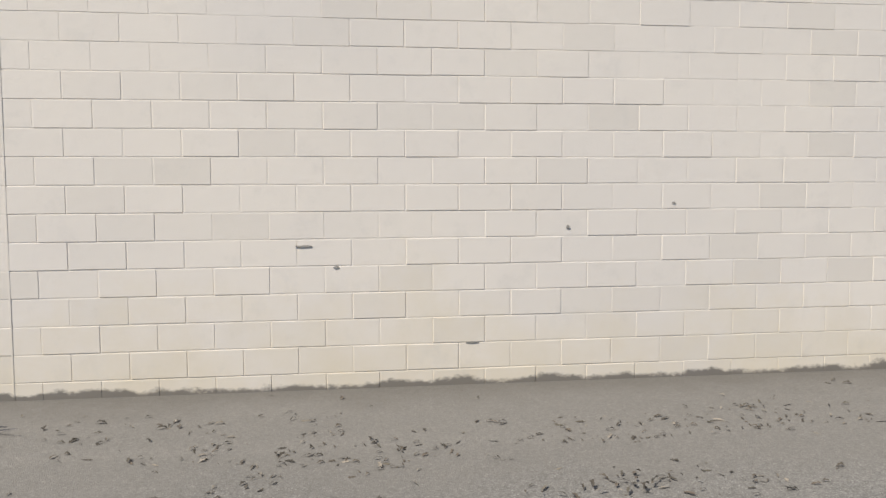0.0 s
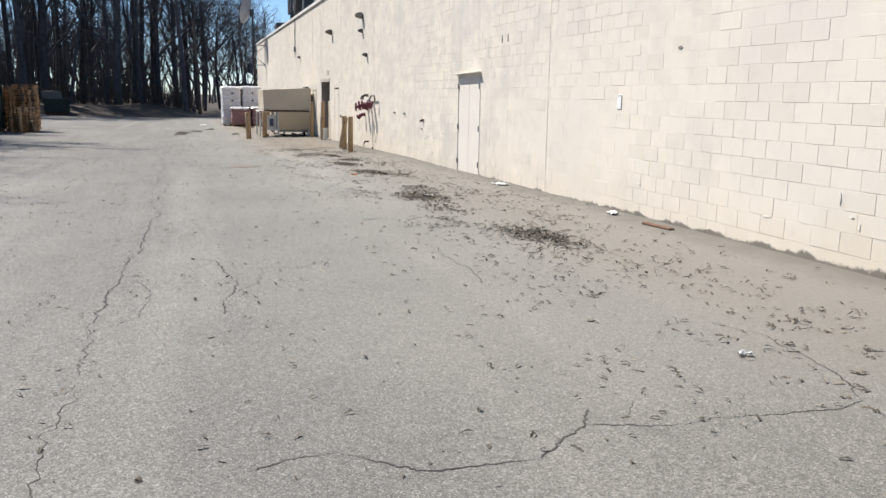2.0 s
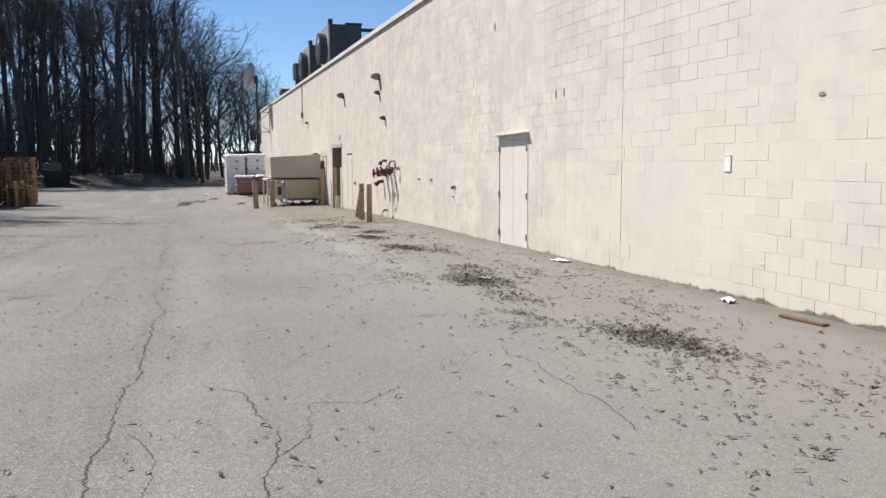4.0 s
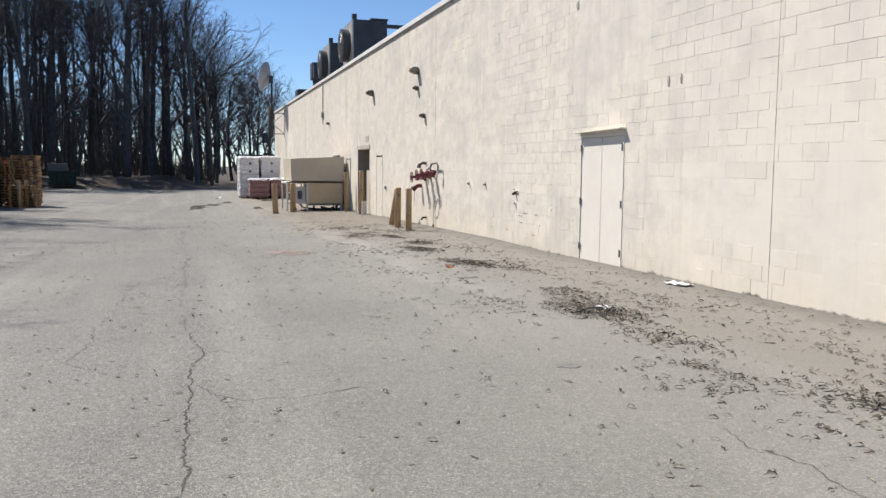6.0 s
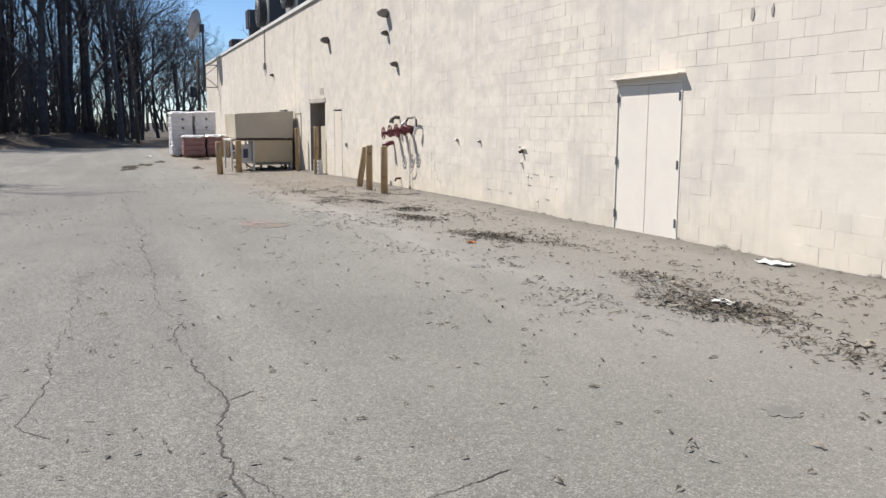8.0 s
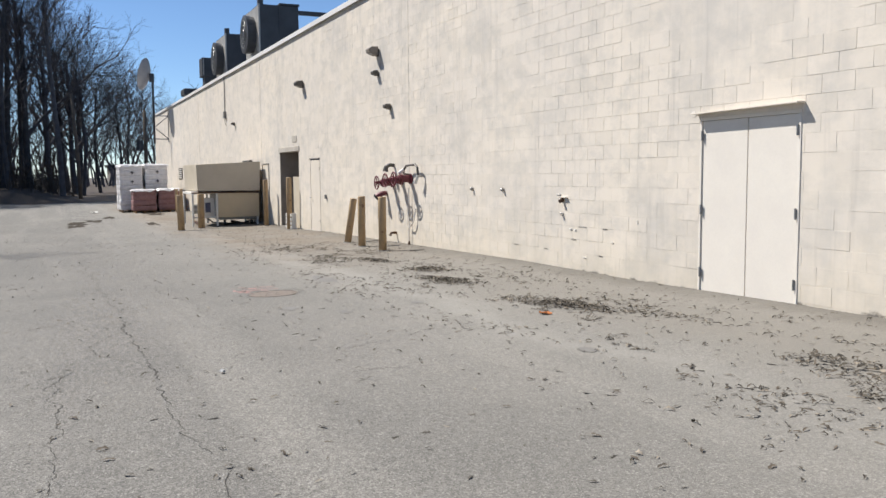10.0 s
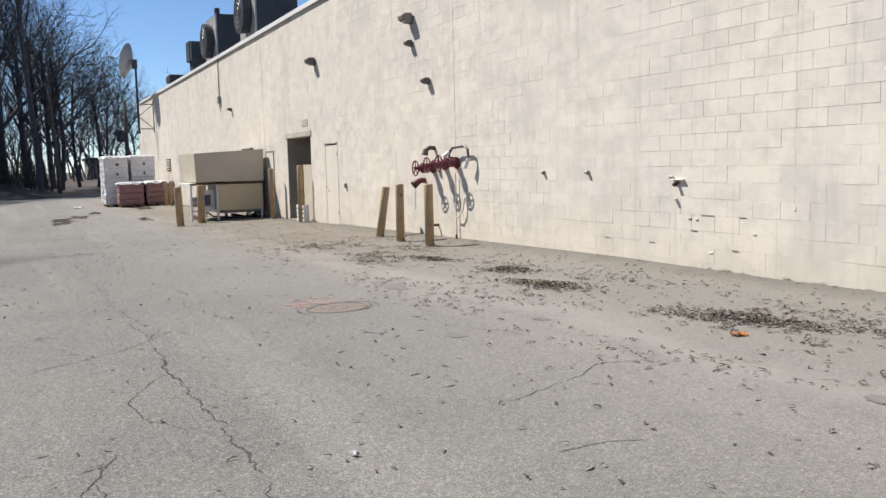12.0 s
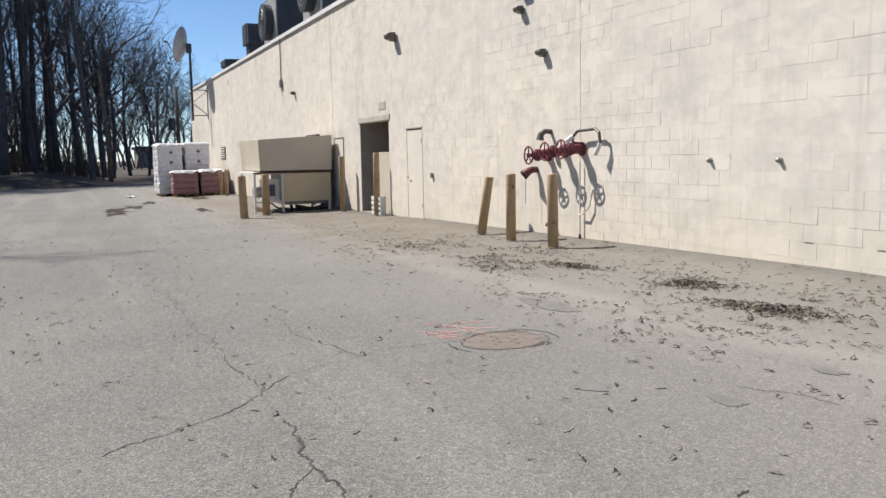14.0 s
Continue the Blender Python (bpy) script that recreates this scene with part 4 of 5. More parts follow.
def pallet_stack(x, y, count, label, rz=0.0):
    s = thing("pallet_stack", x, y, rest(x, y), label, "pallet stack", "pallet stacks", rz=rz)
    rr = random.Random(int(x * 10) + count)
    z = 0.0
    for k in range(count):
        ox, oy, tw = rr.uniform(-0.05, 0.05), rr.uniform(-0.05, 0.05), rr.uniform(-3, 3)
        p = part("pallet", box(-0.5, -0.05, 0.02, 0.5, 0.05, 0.11), M_PALLET, s)
        p.matrix_basis = pose(ox, oy, z, 0, 0, tw)
        for me, places in pallet_pieces():
            for q in places:
                o = new("board", me)
                o.parent = p
                o.location = q
        z += 0.134
    return s


pallet_stack(-54.85, -9.2, 18, "tall stack of worn brown timber pallets")
pallet_stack(-54.95, -8.0, 19, "tall stack of worn brown timber pallets")
pallet_stack(-56.10, -8.6, 17, "tall stack of worn brown timber pallets")
pallet_stack(-53.60, -7.95, 8, "short stack of worn brown timber pallets", 4)
pallet_stack(-52.40, -11.95, 15, "stack of worn brown timber pallets beside the green container")


def bin_container(name, x, y, lx, ly, h, label, lid_open=False):
    b = thing(name, x, y, rest(x, y), label, "dumpster")
    part("body", box(-lx / 2, -ly / 2, 0.14, lx / 2, ly / 2, h, 0.03), M_GREEN, b)
    n = max(3, int(lx / 0.6))
    for i in range(n + 1):
        xx = -lx / 2 + 0.04 + (lx - 0.08) * i / n
        part("side_rib", box(xx - 0.04, ly / 2 - 0.01, 0.16, xx + 0.04, ly / 2 + 0.07, h - 0.06, 0.008), M_GREEN, b)
    for i in range(4):
        yy = -ly / 2 + 0.05 + (ly - 0.1) * i / 3
        part("end_rib", box(lx / 2 - 0.01, yy - 0.04, 0.16, lx / 2 + 0.07, yy + 0.04, h - 0.06, 0.008), M_GREEN, b)
    part("rim", box(-lx / 2 - 0.06, -ly / 2 - 0.06, h - 0.06, lx / 2 + 0.09, ly / 2 + 0.09, h + 0.02, 0.01), M_GREEN, b)
    for xx in (-lx / 2 + 0.2, lx / 2 - 0.3):
        part("skid", box(xx, -ly / 2, 0.0, xx + 0.12, ly / 2, 0.15, 0.01), M_RUST, b)
    if lid_open:
        lid = box(-0.9, -0.02, 0.0, 0.9, 0.02, 0.75, 0.01)
        l = part("lid", lid, M_GALV, b, "grey lid propped open")
        l.matrix_basis = pose(0.2, -0.3, h, 20, 0, 80)
        for i in range(6):
            q = part("lid_rib", box(-0.82 + i * 0.3, -0.045, 0.05, -0.72 + i * 0.3, -0.021, 0.7, 0.004), M_GALV, l)
    return b


bin_container("roll_off_container", -52.15, -10.08, 2.9, 2.2, 2.42, "dark green ribbed roll-off container in tree shade")
bin_container("dumpster", -93.0, -11.5, 1.8, 2.0, 1.4, "dark green dumpster with lid open by the woods", True)


# ---- roof plant ----
def condenser(x0, x1, y0, y1, top):
    u = thing("roof_condenser", 0, 0, 5.45, "dark grey roof condenser with round fan drum", "rooftop unit", "rooftop units")
    t = top - 5.45
    part("case", box(x0, y0, 0.5, x1, y1, t, 0.03), M_HVAC, u)
    # pale post and panel paint the sunlit -y side, the dark case the shaded one
    part("corner_post", box(x1 - 0.06, y0 - 0.03, 0.45, x1 + 0.012, y0 + 0.035, t + 0.01, 0.006), M_HVACLIT, u)
    part("front_panel", box(x0 + 0.05, y0 - 0.012, 0.55, x1 - 0.1, y0 - 0.001, t - 0.05, 0.003), M_HVACLIT, u)
    part("top_cap", box(x0 - 0.05, y0 + 0.9, t + 0.001, x1 + 0.04, y1 + 0.04, t + 0.09, 0.01), M_HVAC, u)
    part("flue", box(x1 - 0.35, y0 + 0.0, t + 0.001, x1 - 0.1, y0 + 0.22, t + 0.28, 0.01), M_HVAC, u)
    c = ((x0 + x1) / 2 + 0.1, y0, t - 1.15)
    bm = tube([(c[0], y0 - 0.013, c[2]), (c[0], y0 - 0.40, c[2]), (c[0], y0 - 0.42, c[2])], [0.8, 0.84, 0.70], 28)
    d = part("fan_drum", bm, M_HVAC, u)
    for r in (0.2, 0.4, 0.6):
        part("guard_ring", ring((c[0], y0 - 0.44, c[2]), (1, 0, 0), (0, 0, 1), r, 0.012, 24, 5), M_GALV, d)
    for yy in (y0 + 0.05, y1 - 0.15):
        for xx in (x0 + 0.05, x1 - 0.15):
            part("leg", box(xx, yy, 0.0, xx + 0.1, yy + 0.1, 0.5, 0.006), M_HVACLIT, u)
    part("seam", box(x1 + 0.001, (y0 + y1) / 2 - 0.02, 0.5, x1 + 0.016, (y0 + y1) / 2 + 0.02, t, 0.003), M_HVAC, u)
    return u


condenser(-53.68, -50.88, 7.75, 9.5, 8.72)
condenser(-61.28, -58.48, 7.75, 9.4, 8.60)
v = thing("roof_hood", -65.88, 8.2, 5.45, "dark flared exhaust hood on the flat roof", "rooftop unit", "rooftop units")
part("stack", box(-0.4, -0.4, 0.0, 0.4, 0.4, 2.0, 0.02), M_HVAC, v)
part("hood", box(-0.55, -0.55, 1.7, 0.5, 0.55, 2.8, 0.04), M_HVAC, v)
part("trim", box(0.502, -0.5, 1.75, 0.515, -0.44, 2.75, 0.003), M_HVACLIT, v)
v = thing("roof_vent", -70.18, 7.7, 5.45, "low dark mushroom vent near the roof edge", "rooftop unit", "rooftop units")
part("neck", box(-0.4, -0.35, 0.0, 0.4, 0.35, 1.0, 0.02), M_HVAC, v)
part("cap", box(-0.75, -0.55, 0.95, 0.75, 0.55, 1.38, 0.08), M_HVAC, v)
v = thing("roof_pipe_run", 0, 0, 0, "dark horizontal pipe run beside the roof condenser", "pipe")
part("pipe", box(-51.1, 9.51, 8.38, -50.92, 18.0, 8.56, 0.02), M_HVAC, v)
for y in (12.5, 17.5):
    part("stand", box(-51.05, y - 0.04, 5.45, -50.97, y + 0.04, 8.378, 0.004), M_HVAC, v)

# ---- satellite dish on its wall bracket ----
d = thing("satellite_dish", -72.18, WY, 0, "large grey satellite dish on a wall-bracketed mast", "satellite dish")
part("mast", tube([(0, -0.9, 3.45), (0, -0.9, 7.7)], 0.07, 12), M_HVAC, d)
br = bmesh.new()
for z in (3.75, 5.25):
    tube([(0, 0.0, z), (0, -0.9, z)], 0.035, 8, br)
tube([(0, 0.0, 3.75), (0, -0.9, 4.5)], 0.028, 8, br)
tube([(0, 0.0, 5.25), (0, -0.9, 4.5)], 0.028, 8, br)
part("bracket", br, M_GALV, d)
part("wall_plate", box(-0.12, -0.03, 3.55, 0.12, 0.003, 5.5, 0.008), M_GALV, d)
bm = bmesh.new()
aim = Vector((-0.42, -0.88, 0.22)).normalized()
u, w = aim.orthogonal().normalized(), None
w = aim.cross(u)
cen = Vector((-0.15, -1.12, 7.85))
rows = []
for r in (0.0, 0.3, 0.6, 0.85, 1.02, 1.06):
    rows.append([bm.verts.new(cen + aim * (0.30 * r * r) + (u * math.cos(a) + w * math.sin(a)) * max(r, 0.01)) for a in [2 * math.pi * k / 32 for k in range(32)]])
for a, b in zip(rows, rows[1:]):
    for k in range(32):
        bm.faces.new((a[k], a[(k + 1) % 32], b[(k + 1) % 32], b[k]))
r = bmesh.ops.solidify(bm, geom=list(bm.faces), thickness=0.02)
dish = smooth(part("reflector", bm, M_DISH, d))
arm = tube([cen - Vector((0, 0, 1.1)) + aim * 0.4, cen + aim * 1.1], 0.03, 8)
part("feed_arm", arm, M_GALV, d)
part("feed_horn", tube([cen + aim * 1.05, cen + aim * 1.3], [0.06, 0.09], 10), M_GALV, d)
part("yoke", box(-0.14, -1.1, 7.4, 0.14, -0.8, 7.95, 0.02), M_HVAC, d)

# ---- poles ----
p = thing("utility_pole", -98.0, 1.85, ground_z(-98, 1.85), "leaning weathered wooden pole at the woods edge", "utility pole")
smooth(part("shaft", tube([(0, 0, -0.3), (0.05, -0.12, 4), (0.12, -0.45, 9.5)], [0.19, 0.17, 0.13], 12), M_POLE, p))
p = thing("utility_pole", -99.0, 7.7, ground_z(-99, 7.7), "dark upright wooden pole past the building end", "utility pole")
smooth(part("shaft", tube([(0, 0, -0.3), (0, 0, 8.2)], [0.2, 0.14], 12), M_POLE, p))
part("transformer", tube([(0, -0.5, 4.4), (0, -0.5, 5.4)], 0.32, 14), M_HVAC, p)


# ---- bare trees ----
class Wood:
    """Collects tapered limbs of one tree as plain lists."""

    def __init__(self, seed):
        self.r, self.v, self.f = random.Random(seed), ([], []), ([], [])

    def limb(self, which, pts, radii, n):
        v, f = self.v[which], self.f[which]
        base = len(v)
        u = None
        for i, p in enumerate(pts):
            d = (pts[min(i + 1, len(pts) - 1)] - pts[max(i - 1, 0)]).normalized()
            u = d.orthogonal().normalized() if u is None else (u - d * u.dot(d)).normalized()
            w = d.cross(u)
            for k in range(n):
                a = 2 * math.pi * k / n
                v.append(tuple(p + (u * math.cos(a) + w * math.sin(a)) * radii[i]))
        for i in range(len(pts) - 1):
            for k in range(n):
                a, b = base + i * n + k, base + i * n + (k + 1) % n
                f.append((a, b, b + n, a + n))

    def grow(self, p, d, length, radius, level, up):
        r = self.r
        seg = 5 if level < 2 else (3, 2, 1)[level - 2]
        pts, rad = [p], [radius]
        for i in range(seg):
            d = (d + Vector((r.gauss(0, 1), r.gauss(0, 1), r.gauss(0, 1))) * (0.05 if level == 0 else 0.16) + Vector((0, 0, up))).normalized()
            pts.append(pts[-1] + d * (length / seg))
            rad.append(radius * (1 - 0.72 * (i + 1) / seg) if level else radius * (1 - 0.6 * (i + 1) / seg))
        self.limb(0 if level == 0 else 1, pts, rad, (9, 6, 4, 3, 3)[level])
        return pts, rad


def make_tree(seed, height, trunk, clear, girth, limb, lean, counts):
    """A bare deciduous tree: bent tapered trunk, rising limbs, branches and fine twigs, with so many of each level per parent."""
    w = Wood(seed)
    r = w.r
    pts, rad = w.grow(Vector((0, 0, -0.3)), Vector((r.gauss(0, 0.03), r.gauss(0, 0.03), 1)).normalized(), height * trunk, girth, 0, 0.03)

    def at(ps, rs, t):
        k = min(int(t * (len(ps) - 1)), len(ps) - 2)
        f = t * (len(ps) - 1) - k
        return ps[k].lerp(ps[k + 1], f), rs[k] * (1 - f) + rs[k + 1] * f

    def branch(ps, rs, level, length, t0):
        count = counts[level - 1]
        turn = r.uniform(0, 6.28)
        for i in range(count):
            t = t0 + (1 - t0) * (i + r.random()) / count
            p, q = at(ps, rs, min(t, 0.99))
            along = (ps[-1] - ps[0]).normalized()
            a = turn + 2.4 * i + r.uniform(-0.5, 0.5)
            side = along.orthogonal().normalized()
            side = (side * math.cos(a) + along.cross(side) * math.sin(a)).normalized()
            out = lean * r.uniform(0.75, 1.25) * (1.25 - 0.6 * t) if level == 1 else r.uniform(0.55, 1.1)
            d = (along + side * out).normalized()
            ln = length * r.uniform(0.65, 1.15) * (1.2 - 0.6 * t if level == 1 else 1.1 - 0.35 * t)
            radius = max(q * r.uniform(0.42, 0.66), (0.05, 0.03, 0.016, 0.0095)[level - 1])
            bp, br_ = w.grow(p, d, ln, radius, level, (0.10, 0.07, 0.05, 0.03)[level - 1])
            if level < 4:
                branch(bp, br_, level + 1, ln * (0.52, 0.55, 0.6)[level - 1], 0.22)

    branch(pts, rad, 1, height * limb, clear)
    return w


# forest-grown trees with long clean trunks, and broad edge-grown ones
FOREST = [make_tree(1, 23, 0.93, 0.50, 0.29, 0.27, 0.55, (11, 6, 6, 5)), make_tree(2, 22, 0.95, 0.56, 0.21, 0.22, 0.5, (10, 6, 6, 5)),
          make_tree(3, 24, 0.92, 0.46, 0.35, 0.30, 0.6, (11, 6, 6, 5)), make_tree(8, 20, 0.95, 0.42, 0.16, 0.22, 0.5, (9, 6, 5, 4))]
BROAD = [make_tree(21, 18, 0.80, 0.22, 0.36, 0.42, 0.85, (13, 8, 6, 5)), make_tree(34, 18, 0.72, 0.28, 0.30, 0.46, 0.75, (11, 7, 6, 4)),
         make_tree(55, 18, 0.70, 0.22, 0.22, 0.50, 0.95, (11, 8, 6, 5))]


def tree_master(w, label):
    t = thing("bare_tree", 0, 0, -500, label, "tree", "bare trees")
    smooth(part("trunk", (w.v[0], w.f[0]), M_BARK, t))
    part("crown", (w.v[1], w.f[1]), M_TWIG, t)
    return t


masters = [tree_master(w, lab) for w, lab in zip(FOREST + BROAD, (
    "tall bare deciduous tree with dark grey trunk", "slender bare tree with high narrow crown", "tall thick-trunked bare tree with dark bark",
    "thin straight bare tree with high crown", "broad bare oak with wide spreading limbs", "bare tree with rounded crown of fine twigs", "slight bare tree with long arching limbs"))]
used = set()


def plant(k, x, y, s, rz):
    m = pose(x, y, ground_z(x, y) - 0.05, 0, 0, rz)
    if k not in used:
        used.add(k)
        masters[k].matrix_world = m
        masters[k].scale = (s, s, s)
        return masters[k]
    t = copy_thing(masters[k], m)
    t.scale = (s, s, s)
    return t


rt = random.Random(11)
spots = []
while len(spots) < 96:
    y = rt.uniform(-46, 0.5) if len(spots) % 5 else rt.uniform(-32, -14)
    x = -99.5 - rt.random() ** 1.2 * 42 if len(spots) % 5 else rt.uniform(-112, -94)
    if y > -5 and x < -116:
        continue
    if all((x - a) ** 2 + (y - b) ** 2 > 4 for a, b in spots):
        spots.append((x, y))
        plant(rt.choice((0, 0, 1, 1, 2, 3)), x, y, rt.uniform(0.92, 1.18), rt.uniform(0, 360))
# the rounded edge of the wood, falling away towards the building
for k, x, y, h in ((5, -106, -2.4, 24), (5, -110, -0.4, 22), (5, -116, 0.9, 21.5), (6, -112, 2.6, 18.5), (5, -124, 2.8, 20), (6, -121, 4.8, 18),
                   (6, -117, 6.4, 15), (6, -127, 8.6, 16), (6, -131, 11.6, 11.5), (5, -114, 1.9, 20.5), (4, -101, -6.5, 22), (4, -104, -14, 23), (5, -103, -23, 23), (4, -112, -11, 23)):
    plant(k, x, y, h / 18, rt.uniform(0, 360))
# trees along the far side of the lot, which shade its edge
for i in range(11):
    plant((0, 2)[i % 2], -30.4 - 3.1 * i + rt.uniform(-0.6, 0.6), -15.5 - 0.36 * i + rt.uniform(-0.4, 0.4), 0.86 + 0.05 * (i % 3), rt.uniform(0, 360))
    plant((5, 0, 4)[i % 3], -31.4 - 3.2 * i + rt.uniform(-0.6, 0.6), -19.7 - 0.3 * i + rt.uniform(-0.4, 0.4), 0.98, rt.uniform(0, 360))
for x, y in ((-28.6, -17.4), (-32.2, -17.9), (-35.4, -17.6), (-38.8, -18.4)):
    plant(5, x, y, 0.98, rt.uniform(0, 360))
for x, y in ((-66.5, -19.5), (-72, -21), (-78, -23), (-85, -25)):
    plant(5, x, y, 1.1, rt.uniform(0, 360))


def far_woods():
    """Thin trunks and branches of the wood beyond, too many to count."""
    w = Wood(77)
    r = w.r
    for i in range(640):
        x, y = r.uniform(-225, -148), r.uniform(-75, -6) if i % 8 else r.uniform(-6, 32)
        z = ground_z(x, y)
        h = r.uniform(11, 20)
        pts, rad = w.grow(Vector((x, y, z - 0.2)), Vector((r.gauss(0, 0.05), r.gauss(0, 0.05), 1)).normalized(), h, r.uniform(0.10, 0.24), 1, 0.05)
        for k in range(14):
            t = r.uniform(0.3, 0.98) * (len(pts) - 1)
            p = pts[int(t)].lerp(pts[min(int(t) + 1, len(pts) - 1)], t - int(t))
            a = r.uniform(0, 6.28)
            q, qr = w.grow(p, Vector((math.cos(a), math.sin(a), r.uniform(0.5, 1.2))).normalized(), r.uniform(1.5, 4.0), 0.06, 3, 0.03)
            for j in range(3):
                a = r.uniform(0, 6.28)
                w.grow(q[-1 - j % 2], Vector((math.cos(a), math.sin(a), r.uniform(0.3, 1.2))).normalized(), r.uniform(0.8, 2.0), 0.03, 4, 0.03)
    return tagged(part("far_woods", (w.v[1], w.f[1]), M_TWIG), "distant grey-brown bare woods behind the nearer trees", "woods", kind="stuff")


def brush():
    """Leafless undergrowth and saplings along the bank."""
    w = Wood(55)
    r = w.r
    for i in range(3000):
        y = r.uniform(-44, 1.5)
        x = -99.5 - abs(r.gauss(0, 14))
        z = ground_z(x, y)
        h = r.uniform(0.5, 2.2) if r.random() < 0.85 else r.uniform(2.5, 8)
        pts, _ = w.grow(Vector((x, y, z - 0.1)), Vector((r.gauss(0, 0.25), r.gauss(0, 0.25), 1)).normalized(), h, 0.012 + 0.008 * h, 3, 0.0)
        for k in range(5):
            a = r.uniform(0, 6.28)
            w.grow(pts[r.randrange(1, len(pts))], Vector((math.cos(a), math.sin(a), r.uniform(0.2, 1.2))).normalized(), h * r.uniform(0.25, 0.5), 0.014, 4, 0.0)
    return tagged(part("undergrowth", (w.v[1], w.f[1]), M_BRUSH), "leafless brown brush along the woods edge", "undergrowth", kind="stuff")


far_woods(); brush()
b = thing("low_building", -190, 26, ground_z(-190, 26), "low pale building far behind the bare trees", "building")
part("wall", box(-6, -16, 0, 6, 16, 3.4, 0.05), M_CONC, b)
part("roof", box(-6.4, -16.4, 3.402, 6.4, 16.4, 3.9, 0.05), M_HVAC, b)


# ---- cracks, stains and iron in the paving ----
def crack(points, width, seed, name="crack", mat=None):
    """A ragged crack: the rough line is broken up by midpoint displacement and laid as a thin sunken-looking strip."""
    r = random.Random(seed)
    pts = [Vector((x, y, 0)) for x, y in points]
    for it in range(5):
        out = [pts[0]]
        for a, b in zip(pts, pts[1:]):
            s = (b - a).length
            n = Vector((-(b - a).y, (b - a).x, 0)) / max(s, 1e-6)
            out += [(a + b) / 2 + n * r.gauss(0, (0.03, 0.04, 0.07, 0.11, 0.17)[it] * min(s, 0.8)), b]
        pts = out
    vs, fs = [], []
    for i, p in enumerate(pts):
        d = (pts[min(i + 1, len(pts) - 1)] - pts[max(i - 1, 0)])
        n = Vector((-d.y, d.x, 0)).normalized()
        taper = min(1.0, i / 4, (len(pts) - 1 - i) / 4)
        wd = width * taper * max(0.12, 0.55 + 0.6 * noise.noise((p.x * 2.2, p.y * 2.2, seed)) + r.uniform(-0.2, 0.25)) / 2
        for q in (p + n * wd, p - n * wd):
            vs.append((q.x, q.y, ground_z(q.x, q.y) + 0.003))
        if i:
            k = 2 * i
            fs.append((k - 2, k - 1, k + 1, k))
    return part(name, (vs, fs), mat or M_CRACK, ground)


def paved_crack(pts, wd, seed):
    """A main crack with a few short finer forks."""
    crack(pts, wd * 0.92, seed)
    rr = random.Random(seed + 500)
    for k in range(2):
        j = rr.randrange(len(pts) - 1)
        f = rr.random()
        x, y = (a + (b - a) * f for a, b in zip(pts[j], pts[j + 1]))
        a = math.atan2(pts[j + 1][1] - pts[j][1], pts[j + 1][0] - pts[j][0]) + rr.choice((-1, 1)) * rr.uniform(0.4, 1.2)
        ln = rr.uniform(0.1, 0.35)
        crack([(x, y), (x + ln * math.cos(a), y + ln * math.sin(a)), (x + 1.7 * ln * math.cos(a + 0.5), y + 1.7 * ln * math.sin(a + 0.5))], wd * 0.22, seed * 10 + k + 900)


paved_crack([(-23.9, -0.15), (-23.3, -0.18), (-22.6, -0.16), (-21.7, -0.15), (-20.8, -0.13), (-20.3, -0.13)], 0.022, 0)
paved_crack([(-35.4, -0.27), (-31.2, -0.30), (-28.0, -0.24), (-25.7, -0.20), (-24.9, -0.13), (-24.5, -0.12)], 0.012, 1)
paved_crack([(-23.7, -1.2), (-24.0, -0.75), (-24.25, -0.35), (-24.6, -0.11), (-24.9, 0.12)], 0.014, 2)
paved_crack([(-24.9, 0.12), (-25.1, 0.55), (-25.3, 1.2), (-25.2, 1.62)], 0.010, 3)
paved_crack([(-23.0, -0.19), (-22.75, -0.38), (-22.2, -0.58), (-21.7, -0.51), (-21.27, -0.3)], 0.012, 4)
paved_crack([(-21.1, -0.75), (-20.8, -0.86), (-20.45, -0.98)], 0.014, 5)
paved_crack([(-27.6, 0.5), (-26.6, 0.52), (-25.7, 0.65), (-25.15, 0.77)], 0.010, 6)
paved_crack([(-20.7, 1.5), (-20.95, 2.26), (-21.15, 2.53), (-21.05, 2.85), (-21.15, 3.4)], 0.011, 7)
paved_crack([(-19.73, 1.25), (-19.74, 1.5), (-19.62, 1.75)], 0.009, 8)
paved_crack([(-23.0, 2.45), (-22.7, 2.63), (-22.36, 2.68)], 0.009, 9)
paved_crack([(-20.3, -0.13), (-18.6, -0.14), (-16.8, -0.06)], 0.011, 10)
paved_crack([(-16.85, -0.06), (-16.0, 0.04), (-15.72, 0.07), (-15.3, -0.04), (-14.8, -0.05), (-14.3, -0.03), (-13.7, -0.07), (-13.0, -0.08), (-12.3, -0.08)], 0.020, 11)
paved_crack([(-15.72, 0.08), (-15.85, 0.25)], 0.014, 12)
paved_crack([(-20.8, -0.83), (-18.8, -0.93), (-17.4, -1.02), (-16.7, -0.97)], 0.010, 13)
paved_crack([(-16.7, -0.97), (-16.1, -1.04), (-15.75, -1.09), (-15.45, -0.88)], 0.012, 14)
paved_crack([(-14.6, 0.0), (-14.2, 0.13), (-13.98, 0.35), (-13.98, 0.83), (-14.1, 1.2)], 0.011, 15)
paved_crack([(-12.3, -0.08), (-11.8, -0.17), (-11.0, -0.16), (-10.4, -0.23), (-9.9, -0.21), (-9.3, -0.28)], 0.018, 17)
paved_crack([(-12.0, 0.42), (-11.6, 0.73), (-11.0, 0.77), (-10.7, 0.91), (-10.1, 0.84), (-9.65, 0.72), (-9.3, 0.73)], 0.014, 18)
